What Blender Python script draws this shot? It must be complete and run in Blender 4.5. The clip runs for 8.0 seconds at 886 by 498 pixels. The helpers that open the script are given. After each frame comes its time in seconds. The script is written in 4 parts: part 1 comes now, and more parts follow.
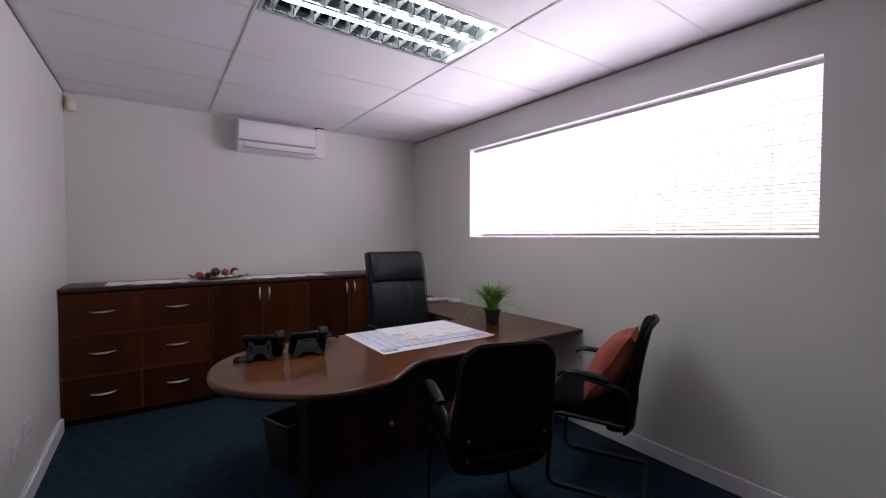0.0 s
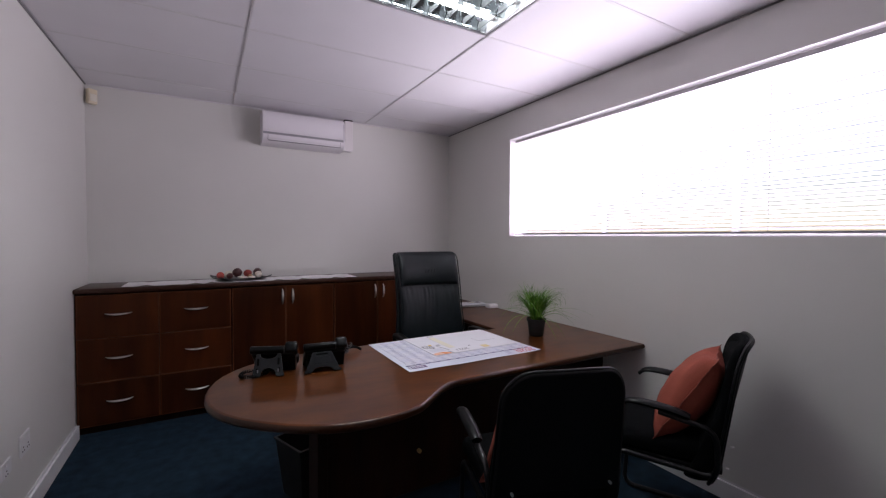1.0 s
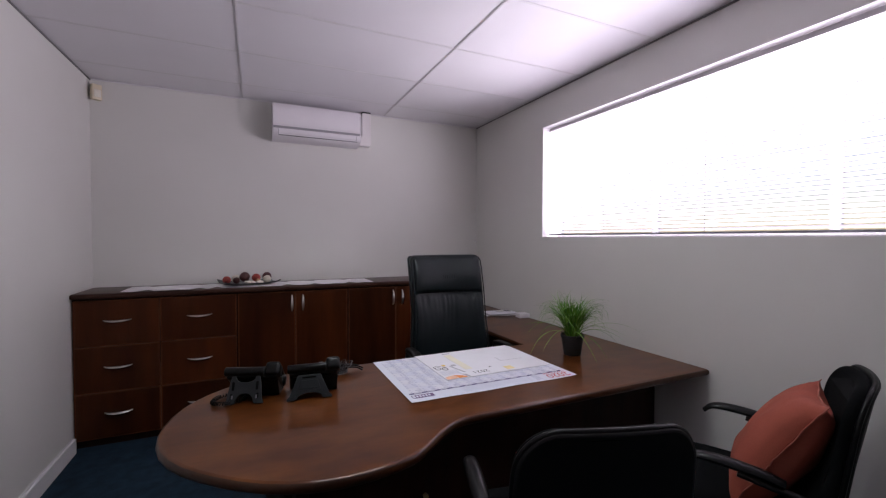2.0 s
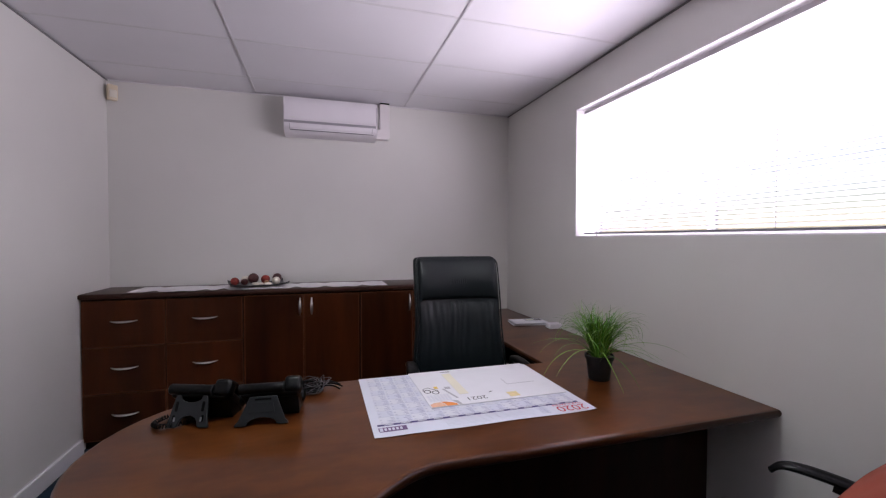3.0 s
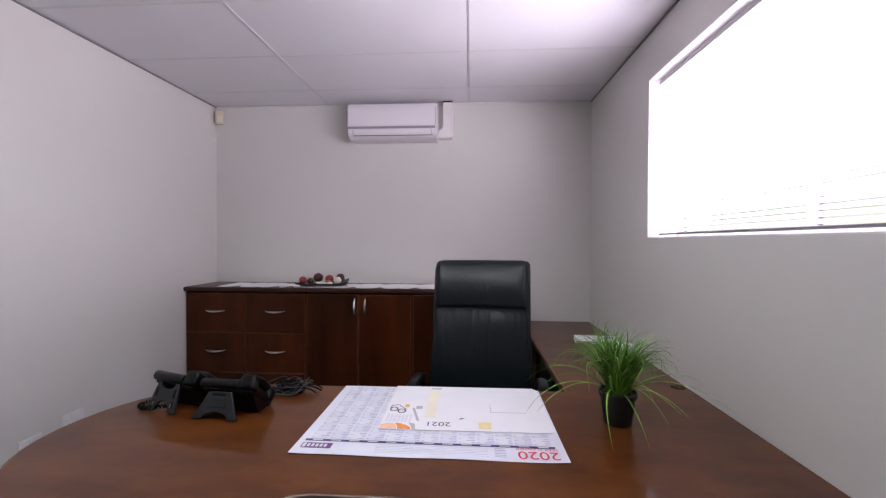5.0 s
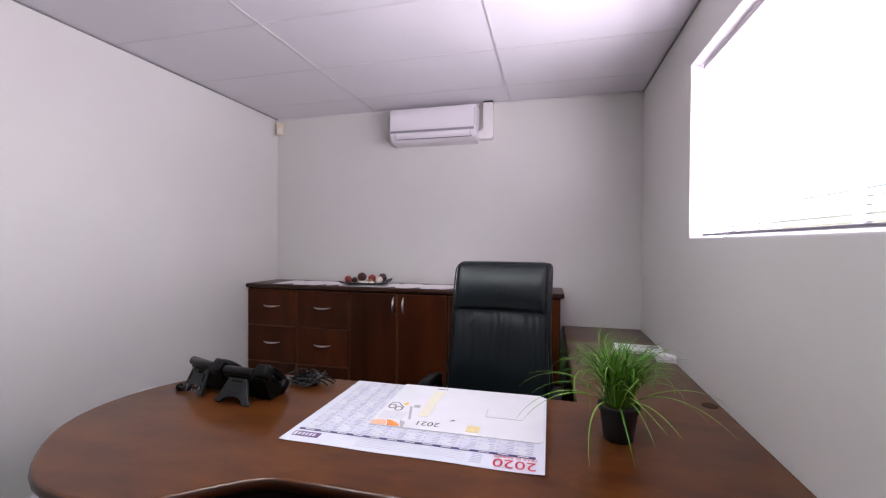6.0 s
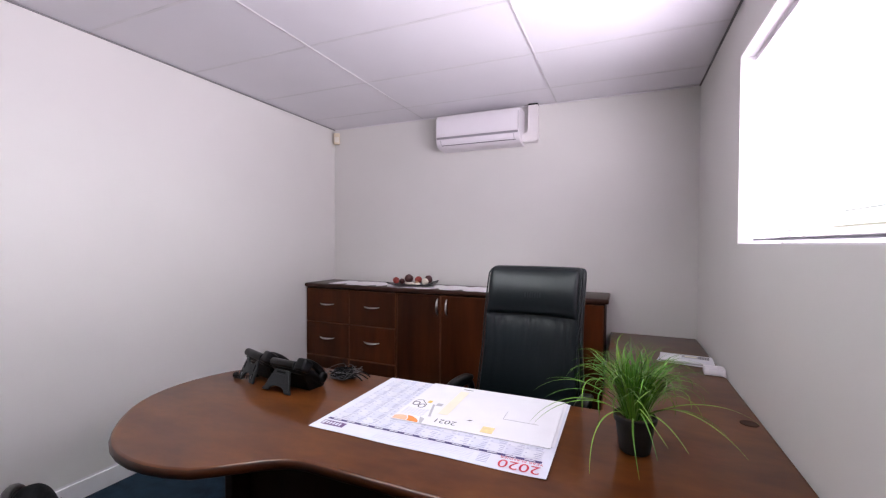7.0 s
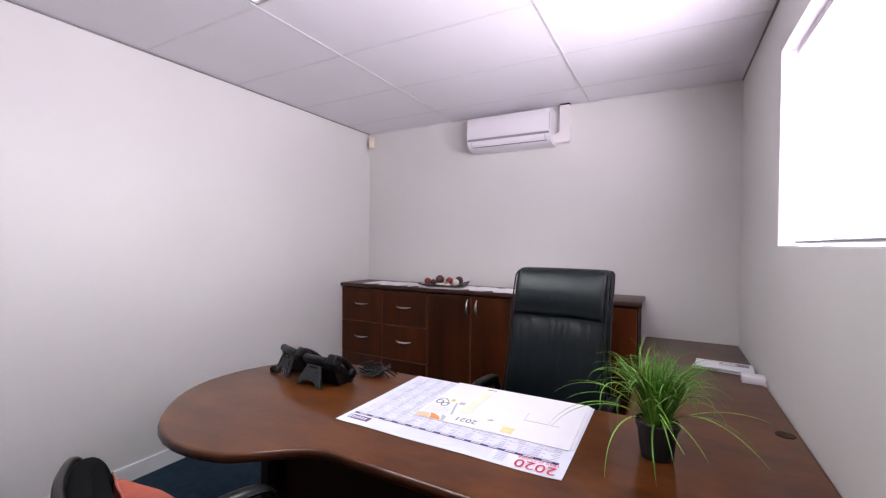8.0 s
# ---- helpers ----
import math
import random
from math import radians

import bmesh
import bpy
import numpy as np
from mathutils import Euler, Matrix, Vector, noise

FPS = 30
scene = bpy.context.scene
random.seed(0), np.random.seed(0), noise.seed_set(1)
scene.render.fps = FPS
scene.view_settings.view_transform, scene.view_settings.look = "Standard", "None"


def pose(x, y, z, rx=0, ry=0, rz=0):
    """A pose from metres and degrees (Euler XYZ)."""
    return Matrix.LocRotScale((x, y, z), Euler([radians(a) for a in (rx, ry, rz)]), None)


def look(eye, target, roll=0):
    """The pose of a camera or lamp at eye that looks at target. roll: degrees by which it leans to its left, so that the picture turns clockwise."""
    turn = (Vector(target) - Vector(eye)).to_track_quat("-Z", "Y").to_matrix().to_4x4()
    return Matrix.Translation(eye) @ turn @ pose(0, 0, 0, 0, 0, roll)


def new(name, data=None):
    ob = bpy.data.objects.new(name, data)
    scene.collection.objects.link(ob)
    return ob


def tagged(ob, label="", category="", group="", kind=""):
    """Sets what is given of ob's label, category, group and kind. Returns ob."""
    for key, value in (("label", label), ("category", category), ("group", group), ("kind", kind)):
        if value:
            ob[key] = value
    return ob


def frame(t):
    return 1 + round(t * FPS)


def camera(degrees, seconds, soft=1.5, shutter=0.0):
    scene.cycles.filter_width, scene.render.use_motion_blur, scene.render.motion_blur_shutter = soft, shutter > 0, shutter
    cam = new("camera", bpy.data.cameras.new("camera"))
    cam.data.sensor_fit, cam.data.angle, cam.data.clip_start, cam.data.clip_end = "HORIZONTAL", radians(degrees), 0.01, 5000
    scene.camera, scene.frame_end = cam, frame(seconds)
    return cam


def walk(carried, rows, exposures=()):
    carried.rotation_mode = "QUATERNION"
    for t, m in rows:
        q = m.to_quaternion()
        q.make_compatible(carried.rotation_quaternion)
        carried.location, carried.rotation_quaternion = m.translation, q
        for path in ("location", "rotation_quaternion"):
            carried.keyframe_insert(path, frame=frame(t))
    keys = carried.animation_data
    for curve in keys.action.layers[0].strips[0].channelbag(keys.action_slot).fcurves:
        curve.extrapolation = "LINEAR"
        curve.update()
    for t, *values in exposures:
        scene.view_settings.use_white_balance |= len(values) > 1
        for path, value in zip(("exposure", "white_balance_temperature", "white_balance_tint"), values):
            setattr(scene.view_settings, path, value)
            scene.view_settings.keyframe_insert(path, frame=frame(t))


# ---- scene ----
cam = camera(93.7, 8.0, 1.25)
PATH = [
    (0, (0.349, 0.328, 1.42), (1.488, 1.971, 1.362), 0.2),
    (0.5, (0.454, 0.453, 1.404), (1.514, 2.148, 1.348), 0.3),
    (1, (0.558, 0.635, 1.406), (1.55, 2.371, 1.35), 0.3),
    (1.5, (0.687, 0.78, 1.406), (1.608, 2.555, 1.354), 0.2),
    (3, (1.26, 1.119, 1.399), (1.83, 3.035, 1.351), 0.1),
    (3.5, (1.483, 1.15, 1.399), (1.894, 3.106, 1.354), 0.0),
    (4, (1.696, 1.154, 1.399), (1.942, 3.139, 1.361), 0.0),
    (4.5, (1.844, 1.196, 1.393), (1.903, 3.195, 1.358), 0.1),
    (6, (2.305, 1.291, 1.392), (1.809, 3.229, 1.363), 0.3),
    (6.5, (2.422, 1.289, 1.409), (1.756, 3.174, 1.381), 0.3),
    (7, (2.491, 1.284, 1.414), (1.699, 3.121, 1.386), 0.4),
    (7.5, (2.526, 1.278, 1.414), (1.64, 3.071, 1.389), 0.5),
    (8, (2.562, 1.276, 1.42), (1.607, 3.033, 1.394), 0.5),
]
EXPOSURES = [(0.0, -0.18), (1.5, -0.21), (3.0, -0.02), (4.5, 0.17), (6.0, 0.46), (8.0, 0.73)]
walk(cam, [(t, look(eye, target, roll)) for t, eye, target, roll in PATH], EXPOSURES)

# ---- plan, in metres ----
XL, XR = -0.237, 2.999          # side walls
YF, YB = -1.70, 4.78            # wall behind the camera, wall behind the credenza
ZC = 2.572                       # ceiling
WY0, WY1, WZ0, WZ1 = 0.943, 3.679, 1.416, 2.313   # window opening
XBLIND = 3.068
DZ = 0.732                       # desk top

# ---- world, sun and daylight ----
SUN_EL, SUN_AZ = radians(48), radians(70)
world = bpy.data.worlds.new("world")
scene.world = world
world.use_nodes = True
wn = world.node_tree
sky = wn.nodes.new("ShaderNodeTexSky")
sky.sky_type, sky.sun_disc, sky.sun_elevation, sky.sun_rotation = "NISHITA", False, SUN_EL, SUN_AZ
wn.nodes["Background"].inputs["Strength"].default_value = 0.1
wn.links.new(sky.outputs[0], wn.nodes["Background"].inputs["Color"])
sun = new("sun", bpy.data.lights.new("sun", "SUN"))
sun.data.energy, sun.data.angle, sun.data.color = 0.8, radians(12), (1, 0.96, 0.9)
sun.matrix_world = look((0, 0, 0), (-math.sin(SUN_AZ) * math.cos(SUN_EL), -math.cos(SUN_AZ) * math.cos(SUN_EL), -math.sin(SUN_EL)))
day = new("window_daylight", bpy.data.lights.new("window_daylight", "AREA"))
day.data.shape, day.data.size, day.data.size_y = "RECTANGLE", WY1 - WY0 - 0.02, WZ1 - WZ0 - 0.02
day.data.energy, day.data.color = 73, (1.0, 0.905, 1.055)
day.data.spread = radians(165)
day.matrix_world = look((3.155, (WY0 + WY1) / 2, (WZ0 + WZ1) / 2), (2, (WY0 + WY1) / 2, (WZ0 + WZ1) / 2))
TUBE_GLOW = 31.0


# ---- materials ----
def mat(name, colour, rough=0.6, metal=0.0, vary=0.12, scale=6.0, grain=0.0, grain_scale=120.0, bump=0.0,
        bump_scale=300.0, stretch=(1, 1, 1), coat=0.0, spec=0.5, rough_vary=0.08, piece=0.0, coat_rough=0.1):
    """A surface with cloudy variation, finer grain and relief, all at real-world size."""
    m = bpy.data.materials.new(name)
    m.use_nodes = True
    nt = m.node_tree
    b = nt.nodes["Principled BSDF"]
    tc = nt.nodes.new("ShaderNodeTexCoord")
    mp = nt.nodes.new("ShaderNodeMapping")
    mp.inputs["Scale"].default_value = stretch
    nt.links.new(tc.outputs["Object"], mp.inputs["Vector"])
    if piece:
        info = nt.nodes.new("ShaderNodeObjectInfo")
        mul = nt.nodes.new("ShaderNodeVectorMath")
        mul.operation = "MULTIPLY"
        mul.inputs[1].default_value = (7.3, 3.1, 5.7)
        nt.links.new(info.outputs["Random"], mul.inputs[0])
        nt.links.new(mul.outputs[0], mp.inputs["Location"])

    def noise_node(sc, detail=4.0):
        n = nt.nodes.new("ShaderNodeTexNoise")
        n.inputs["Scale"].default_value, n.inputs["Detail"].default_value = sc, detail
        nt.links.new(mp.outputs[0], n.inputs["Vector"])
        return n

    big, fine = noise_node(scale), noise_node(grain_scale, 3.0)
    dark = tuple(c * (1 - vary) for c in colour) + (1,)
    light = tuple(min(1, c * (1 + vary)) for c in colour) + (1,)
    ramp = nt.nodes.new("ShaderNodeValToRGB")
    ramp.color_ramp.elements[0].position, ramp.color_ramp.elements[1].position = 0.3, 0.7
    ramp.color_ramp.elements[0].color, ramp.color_ramp.elements[1].color = dark, light
    nt.links.new(big.outputs["Fac"], ramp.inputs["Fac"])
    col = ramp.outputs["Color"]
    if grain:
        mix = nt.nodes.new("ShaderNodeMix")
        mix.data_type, mix.blend_type = "RGBA", "OVERLAY"
        mix.inputs["Factor"].default_value = grain
        nt.links.new(col, mix.inputs["A"])
        nt.links.new(fine.outputs["Fac"], mix.inputs["B"])
        col = mix.outputs["Result"]
    if piece:
        hsv = nt.nodes.new("ShaderNodeHueSaturation")
        mr = nt.nodes.new("ShaderNodeMapRange")
        mr.inputs["To Min"].default_value, mr.inputs["To Max"].default_value = 1 - piece, 1 + piece
        nt.links.new(info.outputs["Random"], mr.inputs["Value"])
        nt.links.new(mr.outputs[0], hsv.inputs["Value"])
        nt.links.new(col, hsv.inputs["Color"])
        col = hsv.outputs["Color"]
    nt.links.new(col, b.inputs["Base Color"])
    rr = nt.nodes.new("ShaderNodeMapRange")
    rr.inputs["To Min"].default_value, rr.inputs["To Max"].default_value = max(0.02, rough - rough_vary), min(1, rough + rough_vary)
    nt.links.new(big.outputs["Fac"], rr.inputs["Value"])
    nt.links.new(rr.outputs[0], b.inputs["Roughness"])
    b.inputs["Metallic"].default_value = metal
    b.inputs["Specular IOR Level"].default_value = spec
    b.inputs["Coat Weight"].default_value = coat
    b.inputs["Coat Roughness"].default_value = coat_rough
    if bump:
        bn = nt.nodes.new("ShaderNodeBump")
        bn.inputs["Strength"].default_value, bn.inputs["Distance"].default_value = bump, 0.002
        bs = noise_node(bump_scale, 3.0)
        nt.links.new(bs.outputs["Fac"], bn.inputs["Height"])
        nt.links.new(bn.outputs[0], b.inputs["Normal"])
    return m


def wood(name, dark, light, rough, along, coat=0.3, piece=0.0, coat_rough=0.15, spec=0.37):
    """Varnished timber: long streaks along one axis, fine pores, slow change of tone."""
    m = bpy.data.materials.new(name)
    m.use_nodes = True
    nt = m.node_tree
    b = nt.nodes["Principled BSDF"]
    tc = nt.nodes.new("ShaderNodeTexCoord")
    mp = nt.nodes.new("ShaderNodeMapping")
    mp.inputs["Scale"].default_value = {"x": (1.6, 8, 8), "y": (8, 1.6, 8), "z": (8, 8, 1.0), "mottled": (4.2, 9, 9)}[along]
    nt.links.new(tc.outputs["Object"], mp.inputs["Vector"])
    info = nt.nodes.new("ShaderNodeObjectInfo")
    mul = nt.nodes.new("ShaderNodeVectorMath")
    mul.operation = "MULTIPLY"
    mul.inputs[1].default_value = (17.3, 23.1, 15.7)
    nt.links.new(info.outputs["Random"], mul.inputs[0])
    nt.links.new(mul.outputs[0], mp.inputs["Location"])
    streak = nt.nodes.new("ShaderNodeTexNoise")
    streak.inputs["Scale"].default_value, streak.inputs["Detail"].default_value, streak.inputs["Distortion"].default_value = 1.0, 2, 0.0
    pores = nt.nodes.new("ShaderNodeTexNoise")
    pores.inputs["Scale"].default_value, pores.inputs["Detail"].default_value = 6, 4
    slow = nt.nodes.new("ShaderNodeTexNoise")
    slow.inputs["Scale"].default_value = 2.2
    nt.links.new(mp.outputs[0], streak.inputs["Vector"])
    nt.links.new(mp.outputs[0], pores.inputs["Vector"])
    nt.links.new(tc.outputs["Object"], slow.inputs["Vector"])
    ramp = nt.nodes.new("ShaderNodeValToRGB")
    ramp.color_ramp.elements[0].position, ramp.color_ramp.elements[1].position = 0.3, 0.7
    ramp.color_ramp.elements[0].color, ramp.color_ramp.elements[1].color = (*dark, 1), (*light, 1)
    nt.links.new(streak.outputs["Fac"], ramp.inputs["Fac"])
    hsv = nt.nodes.new("ShaderNodeHueSaturation")
    level = None
    for source, lo, hi in ((pores.outputs["Fac"], 0.78, 1.22), (slow.outputs["Fac"], 0.8, 1.2), (info.outputs["Random"], 1 - piece, 1 + piece)):
        mr = nt.nodes.new("ShaderNodeMapRange")
        mr.inputs["To Min"].default_value, mr.inputs["To Max"].default_value = lo, hi
        nt.links.new(source, mr.inputs["Value"])
        if level is None:
            level = mr.outputs[0]
        else:
            times = nt.nodes.new("ShaderNodeMath")
            times.operation = "MULTIPLY"
            nt.links.new(level, times.inputs[0])
            nt.links.new(mr.outputs[0], times.inputs[1])
            level = times.outputs[0]
    nt.links.new(level, hsv.inputs["Value"])
    nt.links.new(ramp.outputs["Color"], hsv.inputs["Color"])
    nt.links.new(hsv.outputs["Color"], b.inputs["Base Color"])
    rr = nt.nodes.new("ShaderNodeMapRange")
    rr.inputs["To Min"].default_value, rr.inputs["To Max"].default_value = rough - 0.04, rough + 0.05
    nt.links.new(slow.outputs["Fac"], rr.inputs["Value"])
    nt.links.new(rr.outputs[0], b.inputs["Roughness"])
    b.inputs["Coat Weight"].default_value, b.inputs["Coat Roughness"].default_value = coat, coat_rough
    b.inputs["Specular IOR Level"].default_value = spec
    return m


def glow(name, colour, strength):
    m = bpy.data.materials.new(name)
    m.use_nodes = True
    b = m.node_tree.nodes["Principled BSDF"]
    b.inputs["Base Color"].default_value = (0.8, 0.8, 0.8, 1)
    b.inputs["Emission Color"].default_value = (*colour, 1)
    b.inputs["Emission Strength"].default_value = strength
    return m


def slat_material():
    """White lacquered slats, thin enough to let daylight through."""
    m = bpy.data.materials.new("blind_slat_white")
    m.use_nodes = True
    nt = m.node_tree
    b = nt.nodes["Principled BSDF"]
    b.inputs["Base Color"].default_value, b.inputs["Roughness"].default_value = (0.82, 0.8, 0.82, 1), 0.4
    tr = nt.nodes.new("ShaderNodeBsdfTranslucent")
    tr.inputs["Color"].default_value = (0.86, 0.82, 0.86, 1)
    mx = nt.nodes.new("ShaderNodeMixShader")
    mx.inputs["Fac"].default_value = 0.2
    nt.links.new(b.outputs[0], mx.inputs[1])
    nt.links.new(tr.outputs[0], mx.inputs[2])
    nt.links.new(mx.outputs[0], nt.nodes["Material Output"].inputs["Surface"])
    return m


def glass_material():
    m = bpy.data.materials.new("window_glass")
    m.use_nodes = True
    b = m.node_tree.nodes["Principled BSDF"]
    b.inputs["Transmission Weight"].default_value, b.inputs["Roughness"].default_value, b.inputs["IOR"].default_value = 1.0, 0.0, 1.45
    return m


M_WALL = mat("wall_paint", (0.708, 0.700, 0.664), 0.5, vary=0.025, scale=1.3, bump=0.05, bump_scale=160, rough_vary=0.05)
M_REVEAL = mat("reveal_paint", (0.78, 0.76, 0.77), 0.5, vary=0.02, scale=3, bump=0.05, bump_scale=160)
M_TILE = mat("ceiling_board", (0.81, 0.795, 0.825), 0.75, vary=0.02, scale=2.0, grain=0.05, grain_scale=220, bump=0.08, bump_scale=260)
M_TBAR = mat("ceiling_bar", (0.75, 0.735, 0.75), 0.55, vary=0.06, scale=5)
M_TLINE = mat("ceiling_bar_line", (0.64, 0.63, 0.64), 0.6, vary=0.1, scale=8)
M_GAP = mat("shadow_gap", (0.24, 0.235, 0.235), 0.8, vary=0.1)
M_SKIRT = mat("skirting_paint", (0.82, 0.815, 0.82), 0.38, vary=0.04, scale=5, bump=0.04)
M_CARPET = mat("carpet", (0.012, 0.027, 0.044), 0.95, vary=0.35, scale=14, grain=0.6, grain_scale=420, bump=0.9, bump_scale=520, spec=0.15)
M_DESK = wood("desk_mahogany", (0.058, 0.0158, 0.0036), (0.108, 0.034, 0.0072), 0.36, "mottled", coat=0.42, coat_rough=0.085, spec=0.12)
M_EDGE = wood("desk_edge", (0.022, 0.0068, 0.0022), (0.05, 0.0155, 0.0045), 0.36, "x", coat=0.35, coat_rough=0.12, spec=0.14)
M_DARKWOOD = wood("dark_panel", (0.012, 0.0045, 0.003), (0.026, 0.009, 0.005), 0.5, "z", coat=0.0, piece=0.1, spec=0.15)
M_FRONT = wood("cabinet_front", (0.029, 0.0067, 0.0017), (0.064, 0.0162, 0.0040), 0.36, "z", coat=0.0, piece=0.36, spec=0.17)
M_LIP = wood("cabinet_lipping", (0.075, 0.024, 0.009), (0.13, 0.043, 0.016), 0.36, "z", coat=0.0, piece=0.15, spec=0.2)
M_CTOP = wood("cabinet_top", (0.03, 0.011, 0.007), (0.06, 0.023, 0.015), 0.36, "x", coat=0.05, spec=0.22)
M_CHROME = mat("brushed_chrome", (0.78, 0.77, 0.75), 0.36, 1.0, vary=0.05, scale=30)
M_BRASS = mat("brass", (0.6, 0.42, 0.18), 0.3, 1.0, vary=0.08, scale=30)
M_LEATHER = mat("black_leather", (0.0028, 0.0062, 0.0074), 0.38, vary=0.15, scale=10, bump=0.25, bump_scale=420, spec=0.28, rough_vary=0.07)
M_VINYL = mat("black_vinyl", (0.003, 0.003, 0.0034), 0.5, vary=0.15, scale=12, bump=0.2, bump_scale=500, spec=0.22)
M_FABRIC = mat("black_fabric", (0.0028, 0.0034, 0.0037), 0.9, vary=0.15, scale=12, grain=0.3, grain_scale=500, bump=0.4, bump_scale=600, spec=0.06)
M_TUBE = mat("black_steel_tube", (0.006, 0.006, 0.0065), 0.38, vary=0.1, scale=20, spec=0.2, coat=0.5, coat_rough=0.12)
M_PLASTIC = mat("black_plastic", (0.0022, 0.0026, 0.0028), 0.33, vary=0.12, scale=25, bump=0.1, bump_scale=700, spec=0.12, coat=0.12, coat_rough=0.15)
M_PLASTIC2 = mat("grey_black_plastic", (0.012, 0.0148, 0.0162), 0.36, vary=0.12, scale=25, bump=0.12, bump_scale=700, spec=0.3)
M_GREYLEAD = mat("grey_lead_plastic", (0.06, 0.058, 0.06), 0.45, vary=0.1, scale=25)
M_TERRA = mat("terracotta_cloth", (0.29, 0.068, 0.042), 0.8, vary=0.12, scale=9, grain=0.25, grain_scale=380, bump=0.35, bump_scale=520, spec=0.25)
M_PIPE = mat("terracotta_piping", (0.27, 0.07, 0.045), 0.8, vary=0.1, scale=20, bump=0.2)
M_AC = mat("ac_plastic", (0.8, 0.77, 0.8), 0.35, vary=0.015, scale=3)
M_ACD = mat("ac_dark", (0.05, 0.05, 0.055), 0.5)
M_ACG = mat("ac_grey", (0.3, 0.29, 0.31), 0.45, vary=0.03)
M_TRUNK = mat("trunking_plastic", (0.78, 0.75, 0.74), 0.4, vary=0.03)
M_CREAM = mat("sensor_plastic", (0.72, 0.63, 0.46), 0.45, vary=0.05, scale=20)
M_CREAM2 = mat("sensor_lens", (0.78, 0.74, 0.63), 0.3, vary=0.04, scale=20)
M_SOCKET = mat("socket_plastic", (0.74, 0.74, 0.74), 0.35, vary=0.03, scale=20)
M_HOLE = mat("dark_hole", (0.002, 0.002, 0.002), 0.8, spec=0.1)
M_PAPER = mat("paper_white", (0.75, 0.75, 0.78), 0.6, vary=0.02, scale=12)
M_PLAN = mat("paper_blue_white", (0.66, 0.68, 0.755), 0.6, vary=0.02, scale=12)
M_LAV = mat("print_lavender", (0.61, 0.625, 0.715), 0.6, vary=0.05, scale=14)
M_LAV2 = mat("print_lavender_pale", (0.66, 0.67, 0.73), 0.6, vary=0.05, scale=14)
M_INKBAR = mat("print_grey_blue", (0.42, 0.43, 0.56), 0.6, vary=0.1)
M_NAVY = mat("print_navy", (0.055, 0.045, 0.16), 0.55, vary=0.08)
M_PURPLE = mat("print_purple", (0.12, 0.06, 0.17), 0.55, vary=0.08)
M_RED = mat("print_red", (0.55, 0.03, 0.06), 0.55, vary=0.05)
M_BLACK = mat("print_black", (0.03, 0.03, 0.04), 0.6, vary=0.05)
M_YEL = mat("print_pale_yellow", (0.77, 0.74, 0.60), 0.6, vary=0.05)
M_YEL2 = mat("print_yellow", (0.78, 0.55, 0.1), 0.6, vary=0.05)
M_YEL3 = mat("print_soft_yellow", (0.77, 0.64, 0.32), 0.6, vary=0.08, scale=60)
M_ORANGE = mat("print_orange", (0.75, 0.25, 0.05), 0.6, vary=0.15, scale=40)
M_PEACH = mat("print_peach", (0.78, 0.46, 0.30), 0.6, vary=0.12, scale=40)
M_GREYP = mat("print_grey", (0.42, 0.42, 0.44), 0.6, vary=0.05)
M_POT = mat("pot_black", (0.0055, 0.0062, 0.0068), 0.6, vary=0.12, scale=25, bump=0.1)
M_SOIL = mat("soil", (0.05, 0.035, 0.022), 0.95, vary=0.4, scale=80, bump=0.9, bump_scale=150)
M_LEAF = mat("grass_blade", (0.068, 0.205, 0.014), 0.42, vary=0.4, scale=16, spec=0.4, piece=0.25)
M_LEAF2 = mat("grass_blade_pale", (0.15, 0.31, 0.032), 0.42, vary=0.3, scale=16, spec=0.4)
M_CLOTH = mat("runner_cloth", (0.9, 0.87, 0.89), 0.85, vary=0.05, scale=16, grain=0.15, grain_scale=450, bump=0.3, bump_scale=500, spec=0.2)
M_PLATE = mat("plate_black", (0.012, 0.011, 0.012), 0.38, vary=0.2, scale=20)
M_B_RED = mat("ball_red", (0.28, 0.035, 0.025), 0.6, vary=0.4, scale=60, bump=0.7, bump_scale=120)
M_B_DARK = mat("ball_dark_red", (0.06, 0.014, 0.013), 0.45, vary=0.4, scale=60, bump=0.7, bump_scale=120)
M_B_WHITE = mat("ball_cream", (0.72, 0.66, 0.56), 0.6, vary=0.15, scale=60, bump=0.5, bump_scale=120)
M_B_TAN = mat("ball_tan", (0.4, 0.2, 0.1), 0.65, vary=0.35, scale=60, bump=0.7, bump_scale=120)
M_ALU = mat("louvre_aluminium", (0.40, 0.43, 0.45), 0.06, 1.0, vary=0.06, scale=10, rough_vary=0.02)
M_ALU2 = mat("louvre_blade_grey", (0.09, 0.094, 0.10), 0.45, 0.0, vary=0.06, scale=10)
M_LIGHTBOX = mat("light_housing", (0.55, 0.55, 0.57), 0.3, 0.6, vary=0.05)
M_TRAY = mat("light_tray", (0.85, 0.85, 0.86), 0.45, vary=0.03, scale=6)
M_GLOW = glow("tube_glow", (0.95, 0.985, 1.0), TUBE_GLOW)
M_SLAT = slat_material()
M_GLASS = glass_material()
M_RAIL = mat("blind_rail", (0.5, 0.48, 0.5), 0.4, vary=0.04)
M_RAILD = mat("blind_rail_dark", (0.16, 0.16, 0.18), 0.4, vary=0.06)
M_FRAME = mat("window_frame_paint", (0.6, 0.6, 0.6), 0.4, vary=0.04)
M_BRONZE = mat("grommet_brown", (0.030, 0.015, 0.008), 0.7, vary=0.12, scale=30, spec=0.12)
